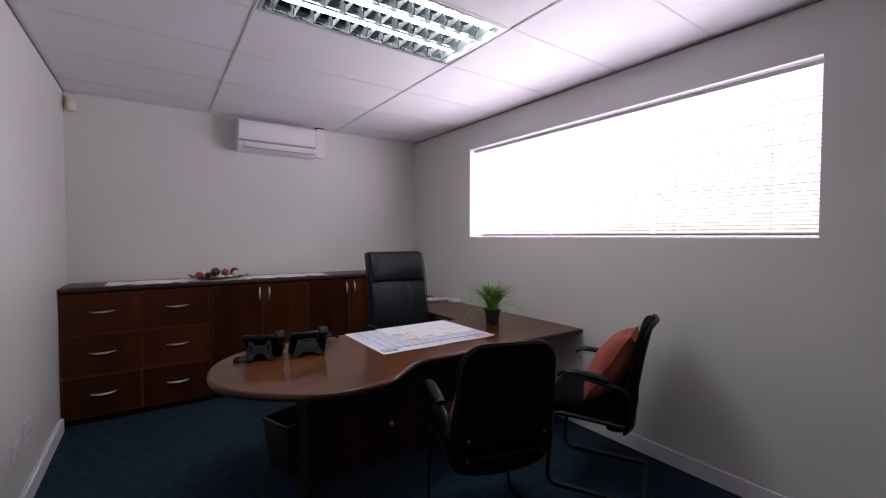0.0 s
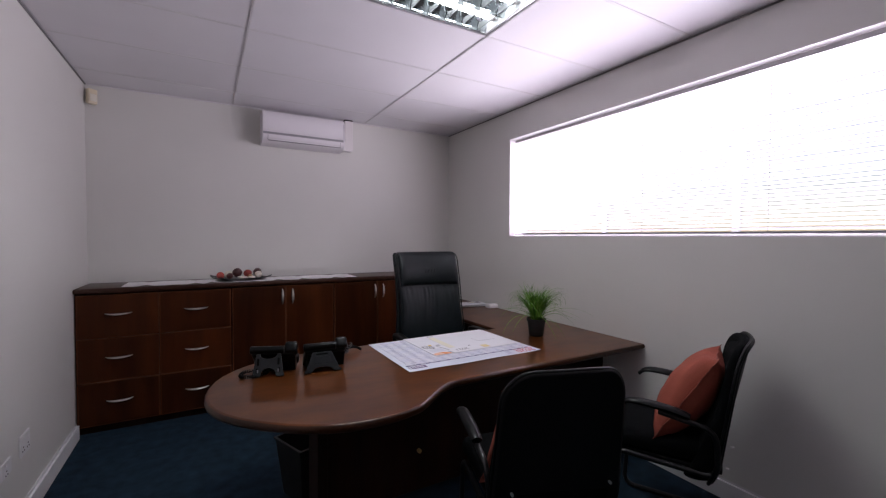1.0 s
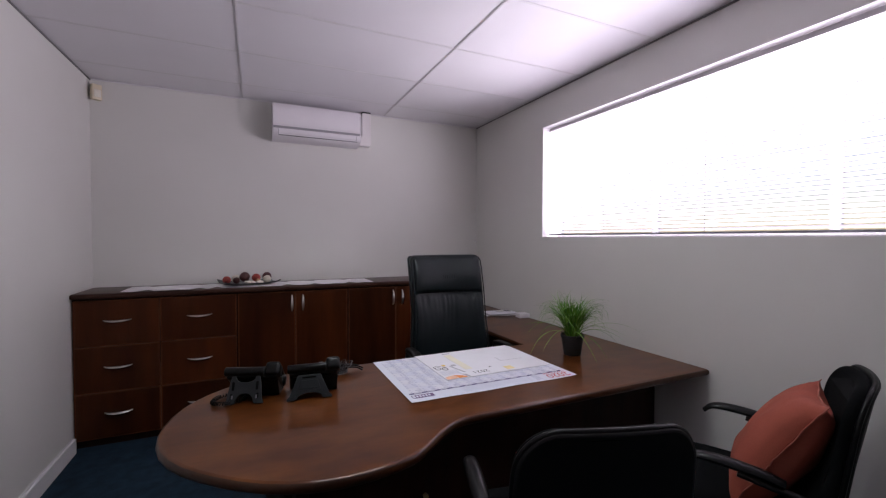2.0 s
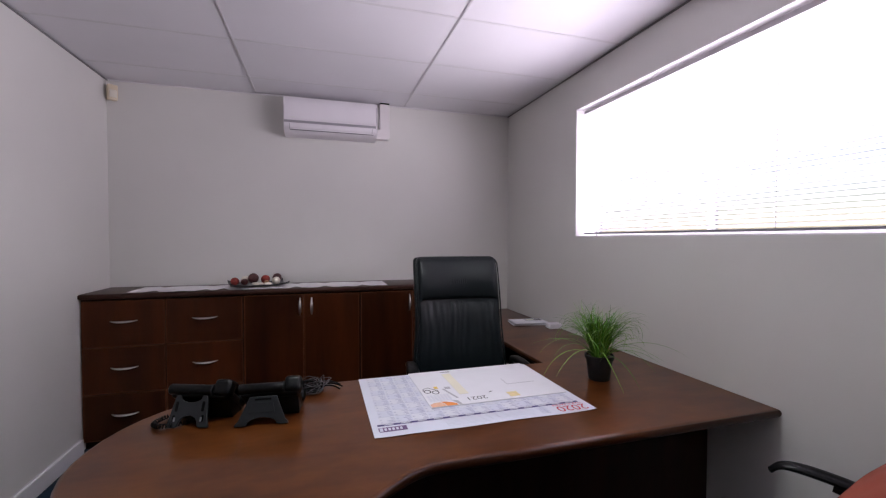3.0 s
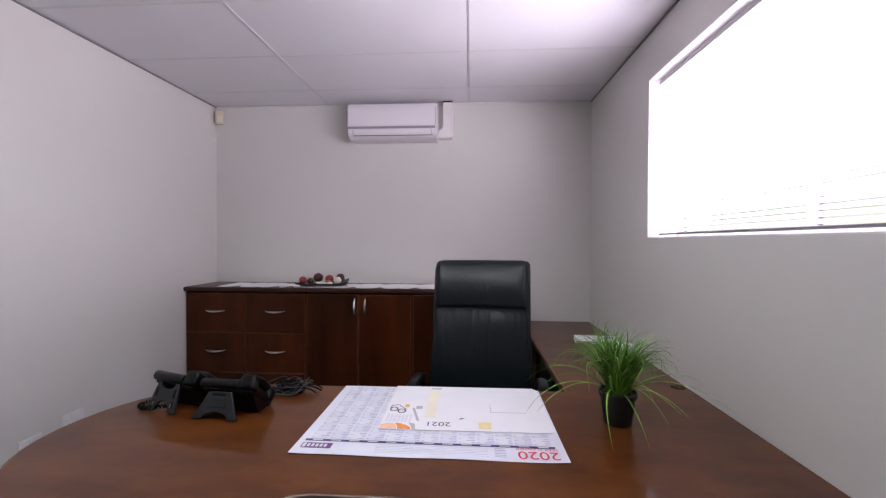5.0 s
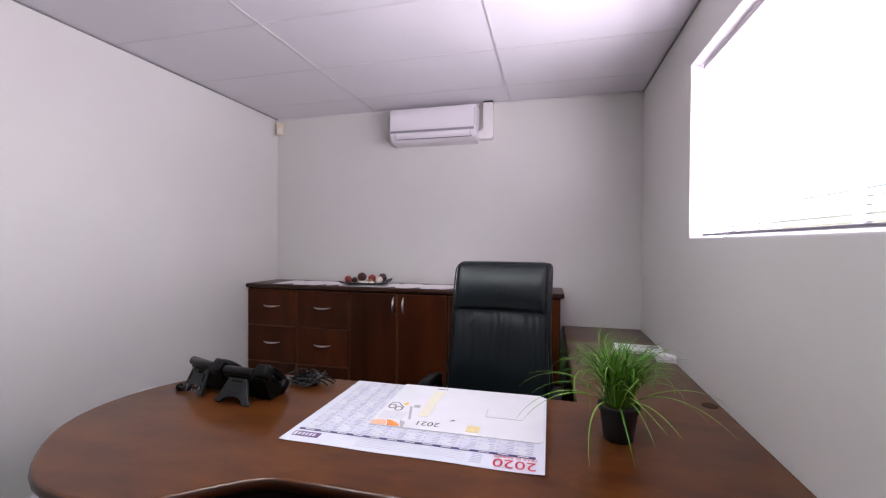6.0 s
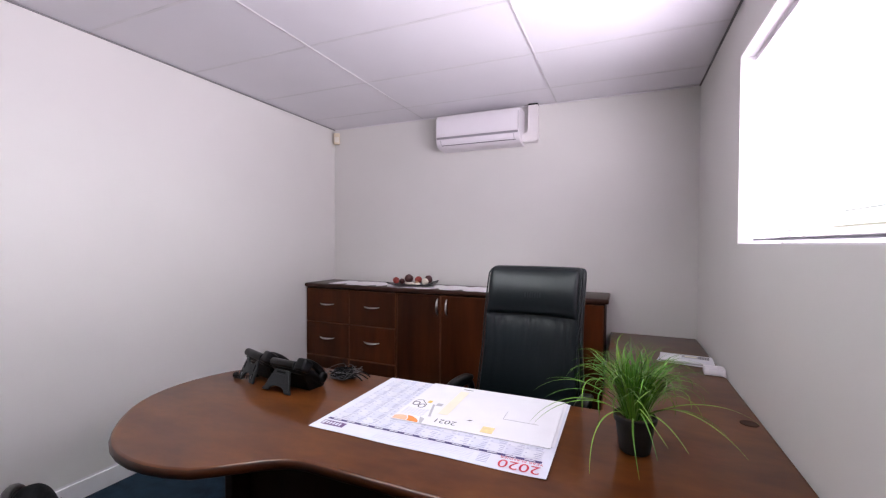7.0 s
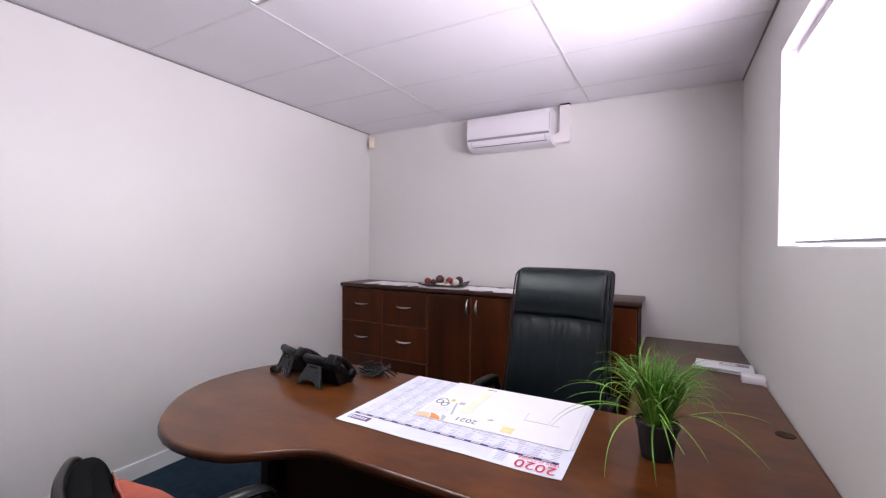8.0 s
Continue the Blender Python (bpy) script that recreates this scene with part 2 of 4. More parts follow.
M_BIN = mat("bin_black", (0.01, 0.011, 0.012), 0.55, vary=0.1, scale=20)


# ---- mesh builders ----
def part(name, bm, material, parent=None, label="", smooth=False, at=None):
    """Links a bmesh as one mesh object, under a thing or a part."""
    bmesh.ops.recalc_face_normals(bm, faces=bm.faces)
    me = bpy.data.meshes.new(name)
    bm.to_mesh(me)
    bm.free()
    for mm in (material if isinstance(material, (list, tuple)) else [material]):
        me.materials.append(mm)
    if smooth:
        me.shade_smooth()
        me.set_sharp_from_angle(angle=radians(50))
        for p in me.polygons:
            if len(p.vertices) > 8:
                p.use_smooth = False
    ob = new(name, me)
    if parent:
        ob.parent = parent
    if at is not None:
        ob.matrix_basis = at
    if label:
        ob["label"] = label
    return ob


def share(name, src, parent, at):
    """Another object on the mesh of src."""
    ob = new(name, src.data)
    ob.parent = parent
    ob.matrix_basis = at
    return ob


def thing(name, at, label, category, group="", kind=""):
    ob = new(name)
    ob.empty_display_size = 0.1
    ob.matrix_basis = at
    return tagged(ob, label, category, group, kind)


def add_box(bm, x0, x1, y0, y1, z0, z1, mi=0):
    vs = [bm.verts.new((x, y, z)) for x in (x0, x1) for y in (y0, y1) for z in (z0, z1)]
    for q in ((0, 1, 3, 2), (4, 6, 7, 5), (0, 4, 5, 1), (2, 3, 7, 6), (0, 2, 6, 4), (1, 5, 7, 3)):
        bm.faces.new([vs[i] for i in q]).material_index = mi
    return vs


def box(x0, x1, y0, y1, z0, z1, bevel=0.0, seg=2):
    bm = bmesh.new()
    add_box(bm, x0, x1, y0, y1, z0, z1)
    if bevel:
        bmesh.ops.bevel(bm, geom=list(bm.edges), offset=bevel, segments=seg, profile=0.5, affect="EDGES")
    return bm


def slab(outline, z0, z1, r=0.004, k=3):
    """A flat board with that outline and rounded edges."""
    n = len(outline)
    area = sum(outline[i][0] * outline[(i + 1) % n][1] - outline[(i + 1) % n][0] * outline[i][1] for i in range(n))
    s = 1 if area > 0 else -1
    normals = []
    for i in range(n):
        a, b, c = (Vector(outline[j % n]) for j in (i - 1, i, i + 1))
        d1, d2 = (b - a).normalized(), (c - b).normalized()
        n1, n2 = Vector((d1.y, -d1.x)) * s, Vector((d2.y, -d2.x)) * s
        m = (n1 + n2).normalized()
        normals.append(m / max(0.5, m.dot(n1)))
    bm = bmesh.new()
    rings = []
    steps = [(r * (1 - math.sin(a)), r * (1 - math.cos(a))) for a in [math.pi / 2 * j / k for j in range(k + 1)]]
    layers = [(i, z0 + z) for i, z in steps] + [(i, z1 - z) for i, z in reversed(steps)]
    for inset, z in layers:
        rings.append([bm.verts.new((outline[i][0] - normals[i].x * inset, outline[i][1] - normals[i].y * inset, z)) for i in range(n)])
    for a, b in zip(rings, rings[1:]):
        for i in range(n):
            bm.faces.new((a[i], a[(i + 1) % n], b[(i + 1) % n], b[i]))
    bm.faces.new(list(reversed(rings[0])))
    bm.faces.new(rings[-1])
    return bm


def round_rect(w, h, r, k=6, taper=0.0):
    pts = []
    for cx, cy, a0 in ((w / 2 - r, h / 2 - r, 0), (-w / 2 + r, h / 2 - r, 90), (-w / 2 + r, -h / 2 + r, 180), (w / 2 - r, -h / 2 + r, 270)):
        for j in range(k + 1):
            a = radians(a0 + 90 * j / k)
            x, y = cx + r * math.cos(a), cy + r * math.sin(a)
            pts.append((x * (1 - taper * (y / h)), y))
    return pts


def rbox(sx, sy, sz, r, n=8, fn=None):
    """A soft box about the origin: rounded edges and any swelling that fn gives."""
    bm = bmesh.new()
    bmesh.ops.create_cube(bm, size=2)
    bmesh.ops.subdivide_edges(bm, edges=list(bm.edges), cuts=n, use_grid_fill=True)
    half = Vector((sx / 2, sy / 2, sz / 2))
    for v in bm.verts:
        c = [math.copysign(1 - (1 - min(1, abs(a))) ** 1.5, a) for a in v.co]
        p = Vector([c[i] * half[i] for i in range(3)])
        q = Vector([max(-half[i] + r, min(half[i] - r, p[i])) for i in range(3)])
        d = p - q
        v.co = q + (d.normalized() * r if d.length > 1e-9 else d)
        if fn:
            v.co = fn(v.co.copy(), c)
    return bm


def smooth_path(pts, k=6):
    pts = [Vector(p) for p in pts]
    out = []
    for i in range(len(pts) - 1):
        p0, p1, p2, p3 = pts[max(0, i - 1)], pts[i], pts[i + 1], pts[min(len(pts) - 1, i + 2)]
        for j in range(k):
            t = j / k
            out.append(0.5 * ((2 * p1) + (p2 - p0) * t + (2 * p0 - 5 * p1 + 4 * p2 - p3) * t * t + (3 * p1 - p0 - 3 * p2 + p3) * t ** 3))
    out.append(pts[-1])
    return out


def fillet(pts, r, k=5):
    """A polyline with its corners rounded."""
    pts = [Vector(p) for p in pts]
    out = [pts[0]]
    for a, b, c in zip(pts, pts[1:], pts[2:]):
        d1, d2 = (a - b), (c - b)
        rr = min(r, d1.length * 0.48, d2.length * 0.48)
        s, e = b + d1.normalized() * rr, b + d2.normalized() * rr
        for j in range(k + 1):
            t = j / k
            out.append((1 - t) ** 2 * s + 2 * t * (1 - t) * b + t * t * e)
    out.append(pts[-1])
    return out


def add_tube(bm, pts, r, seg=8, flat=1.0):
    """A tube along points; r may be a number or one for each point; flat squeezes it along its second axis."""
    rs = r if isinstance(r, (list, tuple)) else [r] * len(pts)
    up = None
    rings = []
    for i, p in enumerate(pts):
        d = (pts[min(i + 1, len(pts) - 1)] - pts[max(i - 1, 0)]).normalized()
        if up is None:
            up = d.orthogonal().normalized() if abs(d.z) > 0.95 else Vector((0, 0, 1))
        side = d.cross(up).normalized()
        up = side.cross(d).normalized()
        rings.append([bm.verts.new(p + side * math.cos(a) * rs[i] + up * math.sin(a) * rs[i] * flat)
                      for a in [2 * math.pi * j / seg for j in range(seg)]])
    for a, b in zip(rings, rings[1:]):
        for j in range(seg):
            bm.faces.new((a[j], a[(j + 1) % seg], b[(j + 1) % seg], b[j]))
    bm.faces.new(list(reversed(rings[0])))
    bm.faces.new(rings[-1])


def tube(pts, r, seg=8, flat=1.0):
    bm = bmesh.new()
    add_tube(bm, [Vector(p) for p in pts], r, seg, flat)
    return bm


def lathe(profile, seg=24):
    bm = bmesh.new()
    rings = [[bm.verts.new((r * math.cos(2 * math.pi * j / seg), r * math.sin(2 * math.pi * j / seg), z)) for j in range(seg)] for r, z in profile]
    for a, b in zip(rings, rings[1:]):
        for j in range(seg):
            bm.faces.new((a[j], a[(j + 1) % seg], b[(j + 1) % seg], b[j]))
    bm.faces.new(list(reversed(rings[0])))
    bm.faces.new(rings[-1])
    return bm


def extrude_x(profile, x0, x1, bevel=0.0):
    """A y-z outline drawn out along x."""
    bm = bmesh.new()
    a = [bm.verts.new((x0, y, z)) for y, z in profile]
    b = [bm.verts.new((x1, y, z)) for y, z in profile]
    n = len(profile)
    for i in range(n):
        bm.faces.new((a[i], a[(i + 1) % n], b[(i + 1) % n], b[i]))
    bm.faces.new(a)
    bm.faces.new(list(reversed(b)))
    if bevel:
        bmesh.ops.bevel(bm, geom=[e for e in bm.edges if e.calc_face_angle(0) > 0.6], offset=bevel, segments=2, affect="EDGES")
    return bm


def text_part(name, words, size, material, parent, at):
    """Flat printed lettering as a mesh."""
    cu = bpy.data.curves.new(name, "FONT")
    cu.body, cu.size, cu.align_x, cu.align_y = words, size, "CENTER", "CENTER"
    tmp = new(name + "_outline", cu)
    me = bpy.data.meshes.new_from_object(tmp)
    bpy.data.objects.remove(tmp)
    bpy.data.curves.remove(cu)
    me.materials.clear()
    me.materials.append(material)
    ob = new(name, me)
    ob.parent = parent
    ob.matrix_basis = at
    return ob


# ---- the room ----
def structure(name, bm, material, label, category):
    return tagged(part(name, bm, material), label, category, kind="structure")


structure("floor", box(XL - 0.2, XR + 0.23, YF - 0.2, YB + 0.2, -0.12, 0), M_CARPET, "dark navy blue cut-pile office carpet", "floor")
structure("wall_west", box(XL - 0.15, XL, YF, YB, 0, 2.80), M_WALL, "pale grey painted plain plaster wall with sockets", "wall")
structure("wall_north", box(XL - 0.15, XR + 0.23, YB, YB + 0.15, 0, 2.80), M_WALL, "pale grey painted wall behind the credenza", "wall")
structure("wall_south", box(XL - 0.15, XR + 0.23, YF - 0.15, YF, 0, 2.80), M_WALL, "pale grey painted plain wall closing the office", "wall")
bm = bmesh.new()
XO = XR + 0.23
add_box(bm, XR, XO, YF, WY0, 0, 2.80)
add_box(bm, XR, XO, WY1, YB, 0, 2.80)
add_box(bm, XR, XO, WY0, WY1, 0, WZ0)
add_box(bm, XR, XO, WY0, WY1, WZ1, 2.80)
structure("wall_east", bm, M_WALL, "pale grey painted wall with a wide window opening", "wall")

# ceiling: lay-in boards on a grid of bars, one mesh
GX = [XL - 0.02, 0.776, 1.985, XR + 0.02]
GY = [YF - 0.02] + [0.235 + 0.600 * i for i in range(-3, 8)] + [YB + 0.02]
LX, LY = 1, GY.index(min(GY, key=lambda v: abs(v - 2.02)))
bm = bmesh.new()
for i in range(3):
    for j in range(len(GY) - 1):
        if (i, j) == (LX, LY):
            continue
        dz = random.uniform(-0.0008, 0.0008)
        add_box(bm, GX[i] + 0.004, GX[i + 1] - 0.004, GY[j] + 0.004, GY[j + 1] - 0.004, ZC + dz, ZC + 0.012)
for gx in GX[1:3]:
    add_box(bm, gx - 0.0075, gx + 0.0075, YF, YB, ZC - 0.003, ZC - 0.0015, 1)
    add_box(bm, gx - 0.0018, gx + 0.0018, YF, YB, ZC - 0.0045, ZC - 0.0031, 3)
for gy in GY[1:-1]:
    for i in range(3):
        add_box(bm, GX[i] + 0.0115, GX[i + 1] - 0.0115, gy - 0.008, gy + 0.008, ZC - 0.0025, ZC - 0.001, 1)
add_box(bm, XL - 0.15, XO, YF - 0.15, YB + 0.15, 2.80, 2.90)
tagged(part("ceiling", bm, [M_TILE, M_TBAR, M_GAP, M_TLINE]), "white suspended ceiling of lay-in boards on thin bars", "ceiling", kind="structure")
for x0, x1 in ((XL, XL + 0.009), (XR - 0.009, XR)):
    structure("trim", box(x0, x1, YF, YB, ZC - 0.0115, ZC - 0.0045), M_GAP, "dark shadow-line angle under the ceiling edge", "trim")
structure("trim", box(XL + 0.013, XR - 0.013, YB - 0.012, YB, ZC - 0.012, ZC - 0.0045), M_TBAR, "pale grey angle under the ceiling edge", "trim")


def skirting(x0, x1, y0, y1):
    bm = bmesh.new()
    add_box(bm, x0, x1, y0, y1, 0, 0.108)
    tops = [e for e in bm.edges if all(v.co.z > 0.09 for v in e.verts)]
    bmesh.ops.bevel(bm, geom=tops, offset=0.013, segments=4, affect="EDGES")
    structure("baseboard", bm, M_SKIRT, "pale grey painted timber skirting board", "baseboard")


skirting(XL, XL + 0.026, YF, 4.335)
skirting(XR - 0.026, XR, YF, YB)
skirting(XL + 0.02, XR - 0.02, YF, YF + 0.018)

# window: reveal lining, frame, glass
win = thing("window_1", pose(XR, (WY0 + WY1) / 2, WZ0), "wide window in a white painted reveal behind closed blinds", "window", kind="structure")
ww, wh = WY1 - WY0, WZ1 - WZ0
part("window_sill", box(0.002, 0.17, -ww / 2, ww / 2, 0, 0.006), M_REVEAL, win)
part("reveal_lining", box(0.002, 0.17, ww / 2 - 0.006, ww / 2, 0.007, wh - 0.007), M_REVEAL, win)
part("reveal_lining", box(0.002, 0.17, -ww / 2, -ww / 2 + 0.006, 0.007, wh - 0.007), M_REVEAL, win)
part("reveal_lining", box(0.002, 0.17, -ww / 2, ww / 2, wh - 0.006, wh), M_REVEAL, win)
for i in range(4):
    y = -ww / 2 + 0.02 + (ww - 0.04) * i / 3
    part("mullion", box(0.171, 0.20, y - 0.02, y + 0.02, 0.03, wh - 0.03, 0.004), M_FRAME, win)
for z in (0.015, wh - 0.015):
    part("window_frame", box(0.171, 0.20, -ww / 2, ww / 2, z - 0.015, z + 0.015, 0.003), M_FRAME, win)
for i in range(3):
    y0 = -ww / 2 + 0.04 + (ww - 0.04) * i / 3
    p = part("pane", box(0.183, 0.187, y0, y0 + (ww - 0.04) / 3 - 0.04, 0.03, wh - 0.03), M_GLASS, win)
    p.visible_shadow = False

# venetian blind
blind = thing("venetian_blind", pose(XBLIND, (WY0 + WY1) / 2, WZ0), "white closed horizontal venetian blind glowing with daylight", "blind")
bl = ww - 0.03
part("headrail", box(-0.014, 0.014, -bl / 2, bl / 2, wh - 0.036, wh - 0.010, 0.003), M_RAIL, blind)
part("bottom_rail", box(-0.011, 0.011, -bl / 2, bl / 2, 0.018, 0.03, 0.004), M_RAILD, blind)
PITCH = 0.0212
count = int((wh - 0.036 - 0.030) / PITCH)
bm = bmesh.new()
ang = radians(29)
rows = []
for s in range(5):
    u = (s / 4 - 0.5) * 0.0265
    lift = 0.0020 * (1 - (2 * u / 0.0265) ** 2)
    # the room-side edge stands high, so that daylight rises to the ceiling
    rows.append((-u * math.cos(ang) - lift * math.sin(ang), u * math.sin(ang) - lift * math.cos(ang)))
grid = [[bm.verts.new((x, y, z)) for x, z in rows] for y in (-bl / 2, 0, bl / 2)]
for a, b in zip(grid, grid[1:]):
    for i in range(4):
        bm.faces.new((a[i], a[i + 1], b[i + 1], b[i]))
first = part("slat", bm, M_SLAT, blind, smooth=True, at=pose(0, 0, 0.034 + PITCH / 2))
for i in range(1, count):
    share("slat", first, blind, pose(0, random.uniform(-0.002, 0.002), 0.034 + PITCH * (i + 0.5), random.uniform(-0.08, 0.08), random.uniform(-2.5, 2.5), 0))
for y in (3.42, 3.08, 2.37, 1.66, 1.16):
    part("lift_cord", tube([(-0.0062, y - (WY0 + WY1) / 2, 0.028), (-0.0062, y - (WY0 + WY1) / 2, wh - 0.03)], 0.0012, 5), M_RAILD, blind)

# ---- ceiling light ----
def ceiling_light():
    x0, x1, y0, y1 = GX[1] + 0.012, GX[2] - 0.012, GY[LY] + 0.011, GY[LY + 1] - 0.011
    cx, cy = (x0 + x1) / 2, (y0 + y1) / 2
    w, d = x1 - x0, y1 - y0
    t = thing("ceiling_light", pose(cx, cy, ZC), "recessed three-tube fluorescent ceiling light with aluminium louvre, lit", "ceiling light")
    bm = bmesh.new()
    add_box(bm, -w / 2, w / 2, -d / 2, d / 2, 0.085, 0.09)
    add_box(bm, -w / 2, -w / 2 + 0.004, -d / 2, d / 2, 0.0, 0.085)
    add_box(bm, w / 2 - 0.004, w / 2, -d / 2, d / 2, 0.0, 0.085)
    add_box(bm, -w / 2 + 0.004, w / 2 - 0.004, -d / 2, -d / 2 + 0.004, 0.0, 0.085)
    add_box(bm, -w / 2 + 0.004, w / 2 - 0.004, d / 2 - 0.004, d / 2, 0.0, 0.085)
    part("housing", bm, M_TRAY, t, "white enamelled tray above the tubes")
    bm = bmesh.new()
    for a in (-1, 1):
        add_box(bm, -w / 2 + 0.004, w / 2 - 0.004, a * (d / 2 - 0.009) - 0.005, a * (d / 2 - 0.009) + 0.005, -0.003, 0.002)
        add_box(bm, a * (w / 2 - 0.011) - 0.007, a * (w / 2 - 0.011) + 0.007, -d / 2 + 0.018, d / 2 - 0.018, -0.003, 0.002)
    part("rim", bm, M_LIGHTBOX, t)
    lane = (d - 0.036) / 3
    li = w - 0.044
    for k in range(3):
        yc = -d / 2 + 0.018 + lane * (k + 0.5)
        part("fluorescent_tube", tube([(-li / 2 + 0.03, yc, 0.048), (li / 2 - 0.03, yc, 0.048)], 0.019, 12), M_GLOW, t, "white glowing fluorescent tube", smooth=True)
        for a in (-1, 1):
            part("tube_holder", box(a * (li / 2 - 0.014) - 0.014, a * (li / 2 - 0.014) + 0.014, yc - 0.016, yc + 0.016, 0.03, 0.084, 0.003), M_AC, t)
            # leaning side reflectors of the lane
            inner = [(lane / 2 - 0.003 - 0.034 * (z / 0.07) ** 1.7, z) for z in (0.0, 0.012, 0.024, 0.036, 0.048, 0.06, 0.07)]
            prof = [(yc + a * y, z) for y, z in inner] + [(yc + a * (y + 0.0016), z) for y, z in reversed(inner)]
            part("reflector", extrude_x(prof, -li / 2, li / 2), M_ALU, t, smooth=False)
        blade = None
        n = 11
        for i in range(n):
            x = -li / 2 + li * (i + 0.5) / n
            at = pose(x, yc, 0)
            if blade is None:
                # a fin that is deep at its ends and shallow under the tube
                hw = lane / 2 - 0.006
                prof = [(-hw, 0.001), (hw, 0.001), (hw - 0.018, 0.042), (hw - 0.034, 0.030), (-hw + 0.034, 0.030), (-hw + 0.018, 0.042)]
                blade = part("louvre_blade", extrude_x(prof, -0.002, 0.002), M_ALU2, t, at=at)
            else:
                share("louvre_blade", blade, t, at)


ceiling_light()


# ---- air conditioner with trunking ----
def air_conditioner():
    x0, x1 = 0.998, 1.724
    t = thing("air_conditioner", pose((x0 + x1) / 2, YB, 2.234), "white wall-mounted split air conditioner, switched off, under the ceiling", "air conditioner")
    w = x1 - x0
    back = [(0, 0.285), (-0.13, 0.285), (-0.175, 0.272), (-0.192, 0.25), (-0.197, 0.20), (-0.198, 0.095), (-0.19, 0.093), (-0.19, 0.084), (-0.196, 0.082),
            (-0.192, 0.05), (-0.17, 0.022), (-0.13, 0.004), (-0.08, 0.0), (0, 0.0)]
    back = [(y, z * 1.0) for y, z in back]
    part("body", extrude_x(back, -w / 2, w / 2, 0.004), M_AC, t, smooth=True)
    front = [(-0.1995, 0.098), (-0.204, 0.102), (-0.203, 0.2), (-0.197, 0.252), (-0.18, 0.275), (-0.175, 0.272), (-0.192, 0.25), (-0.1985, 0.2)]
    front = [(y, z * 1.0 + 0.001) for y, z in front]
    part("front_panel", extrude_x(front, -w / 2 + 0.002, w / 2 - 0.012, 0.0015), M_AC, t, smooth=True)
    # grey strip in the groove under the panel, its shadow put in as colour
    part("groove", box(-w / 2 + 0.004, w / 2 - 0.012, -0.1965, -0.188, 0.0745, 0.0935), M_ACG, t)
    flap = [(-0.1975, 0.068), (-0.2, 0.066), (-0.197, 0.045), (-0.181, 0.028), (-0.178, 0.03), (-0.194, 0.047)]
    part("louvre_flap", extrude_x(flap, -w / 2 + 0.045, w / 2 - 0.045, 0.001), M_AC, t, smooth=True)
    for a in (-w / 2 + 0.0415, w / 2 - 0.0445):
        part("flap_gap", extrude_x([(y - 0.0006, z) for y, z in flap], a, a + 0.003), M_ACG, t)
    slit = [(-0.1775, 0.0245), (-0.175, 0.0265), (-0.1725, 0.0235), (-0.175, 0.0215)]
    part("outlet_slit", extrude_x(slit, -w / 2 + 0.045, w / 2 - 0.03), M_ACD, t)
    part("side_seam", box(w / 2 - 0.01, w / 2 - 0.0075, -0.2, -0.196, 0.1, 0.245), M_ACG, t)
    part("badge", box(-w / 2 + 0.04, -w / 2 + 0.085, -0.2055, -0.2035, 0.112, 0.117), M_TRUNK, t)
    k = thing("pipe_trunking", pose(1.806, YB, 2.256), "white plastic pipe trunking with elbow beside the air conditioner", "trunking")
    part("riser", box(-0.042, 0.04, -0.065, 0, 0.06, ZC - 2.256 - 0.016, 0.005), M_TRUNK, k)
    arm = [(-0.088, 0.0), (0.018, 0.0), (0.034, 0.006), (0.042, 0.022), (0.042, 0.085), (-0.045, 0.085), (-0.088, 0.066)]
    part("elbow", extrude_elbow(arm, -0.068, -0.001), M_TRUNK, k)
    part("gap", box(-0.04, 0.038, -0.06, -0.002, ZC - 2.256 - 0.0155, ZC - 2.256 - 0.0055), M_HOLE, k)


def extrude_elbow(profile, y0, y1):
    bm = bmesh.new()
    a = [bm.verts.new((x, y0, z)) for x, z in profile]
    b = [bm.verts.new((x, y1, z)) for x, z in profile]
    n = len(profile)
    for i in range(n):
        bm.faces.new((a[i], a[(i + 1) % n], b[(i + 1) % n], b[i]))
    bm.faces.new(a)
    bm.faces.new(list(reversed(b)))
    bmesh.ops.bevel(bm, geom=[e for e in bm.edges if all(abs(v.co.y - y0) < 1e-5 for v in e.verts)], offset=0.005, segments=2, affect="EDGES")
    return bm


air_conditioner()

# ---- small wall fittings ----
s = thing("alarm_sensor", pose(XL + 0.045, YB - 0.028, 2.41, 0, 0, 38), "small cream plastic alarm sensor high in the corner", "sensor")
bm = box(-0.031, 0.031, -0.026, 0.014, 0, 0.112, 0.008, 3)
part("case", bm, M_CREAM, s, smooth=True)
part("lens", box(-0.022, 0.022, -0.031, -0.026, 0.018, 0.072, 0.004, 2), M_CREAM2, s, smooth=True)


def socket(y, z, w, h, pairs, label):
    t = thing("wall_socket", pose(XL, y, z), label, "socket", "wall sockets")
    part("plate", box(0, 0.009, -w / 2, w / 2, -h / 2, h / 2, 0.003), M_SOCKET, t)
    for py in pairs:
        part("rocker_switch", box(0.009, 0.013, py - 0.008, py + 0.008, h / 2 - 0.028, h / 2 - 0.012, 0.0015), M_SOCKET, t)
        for dy, dz in ((0, 0.006), (-0.011, -0.012), (0.011, -0.012)):
            part("pin_hole", tube([(0.0085, py + dy, -0.016 + dz), (0.0096, py + dy, -0.016 + dz)], 0.0042, 10), M_HOLE, t)


socket(3.43, 0.375, 0.125, 0.105, (-0.03, 0.03), "white plastic double power socket low on the wall")
socket(3.20, 0.355, 0.115, 0.07, (0.0,), "small white plastic data or power socket plate low on the wall")


# ---- credenza: three units and one top ----
CF, CB = 4.36, YB - 0.002
CX = [XL + 0.003, 0.734, 1.558, 2.386]


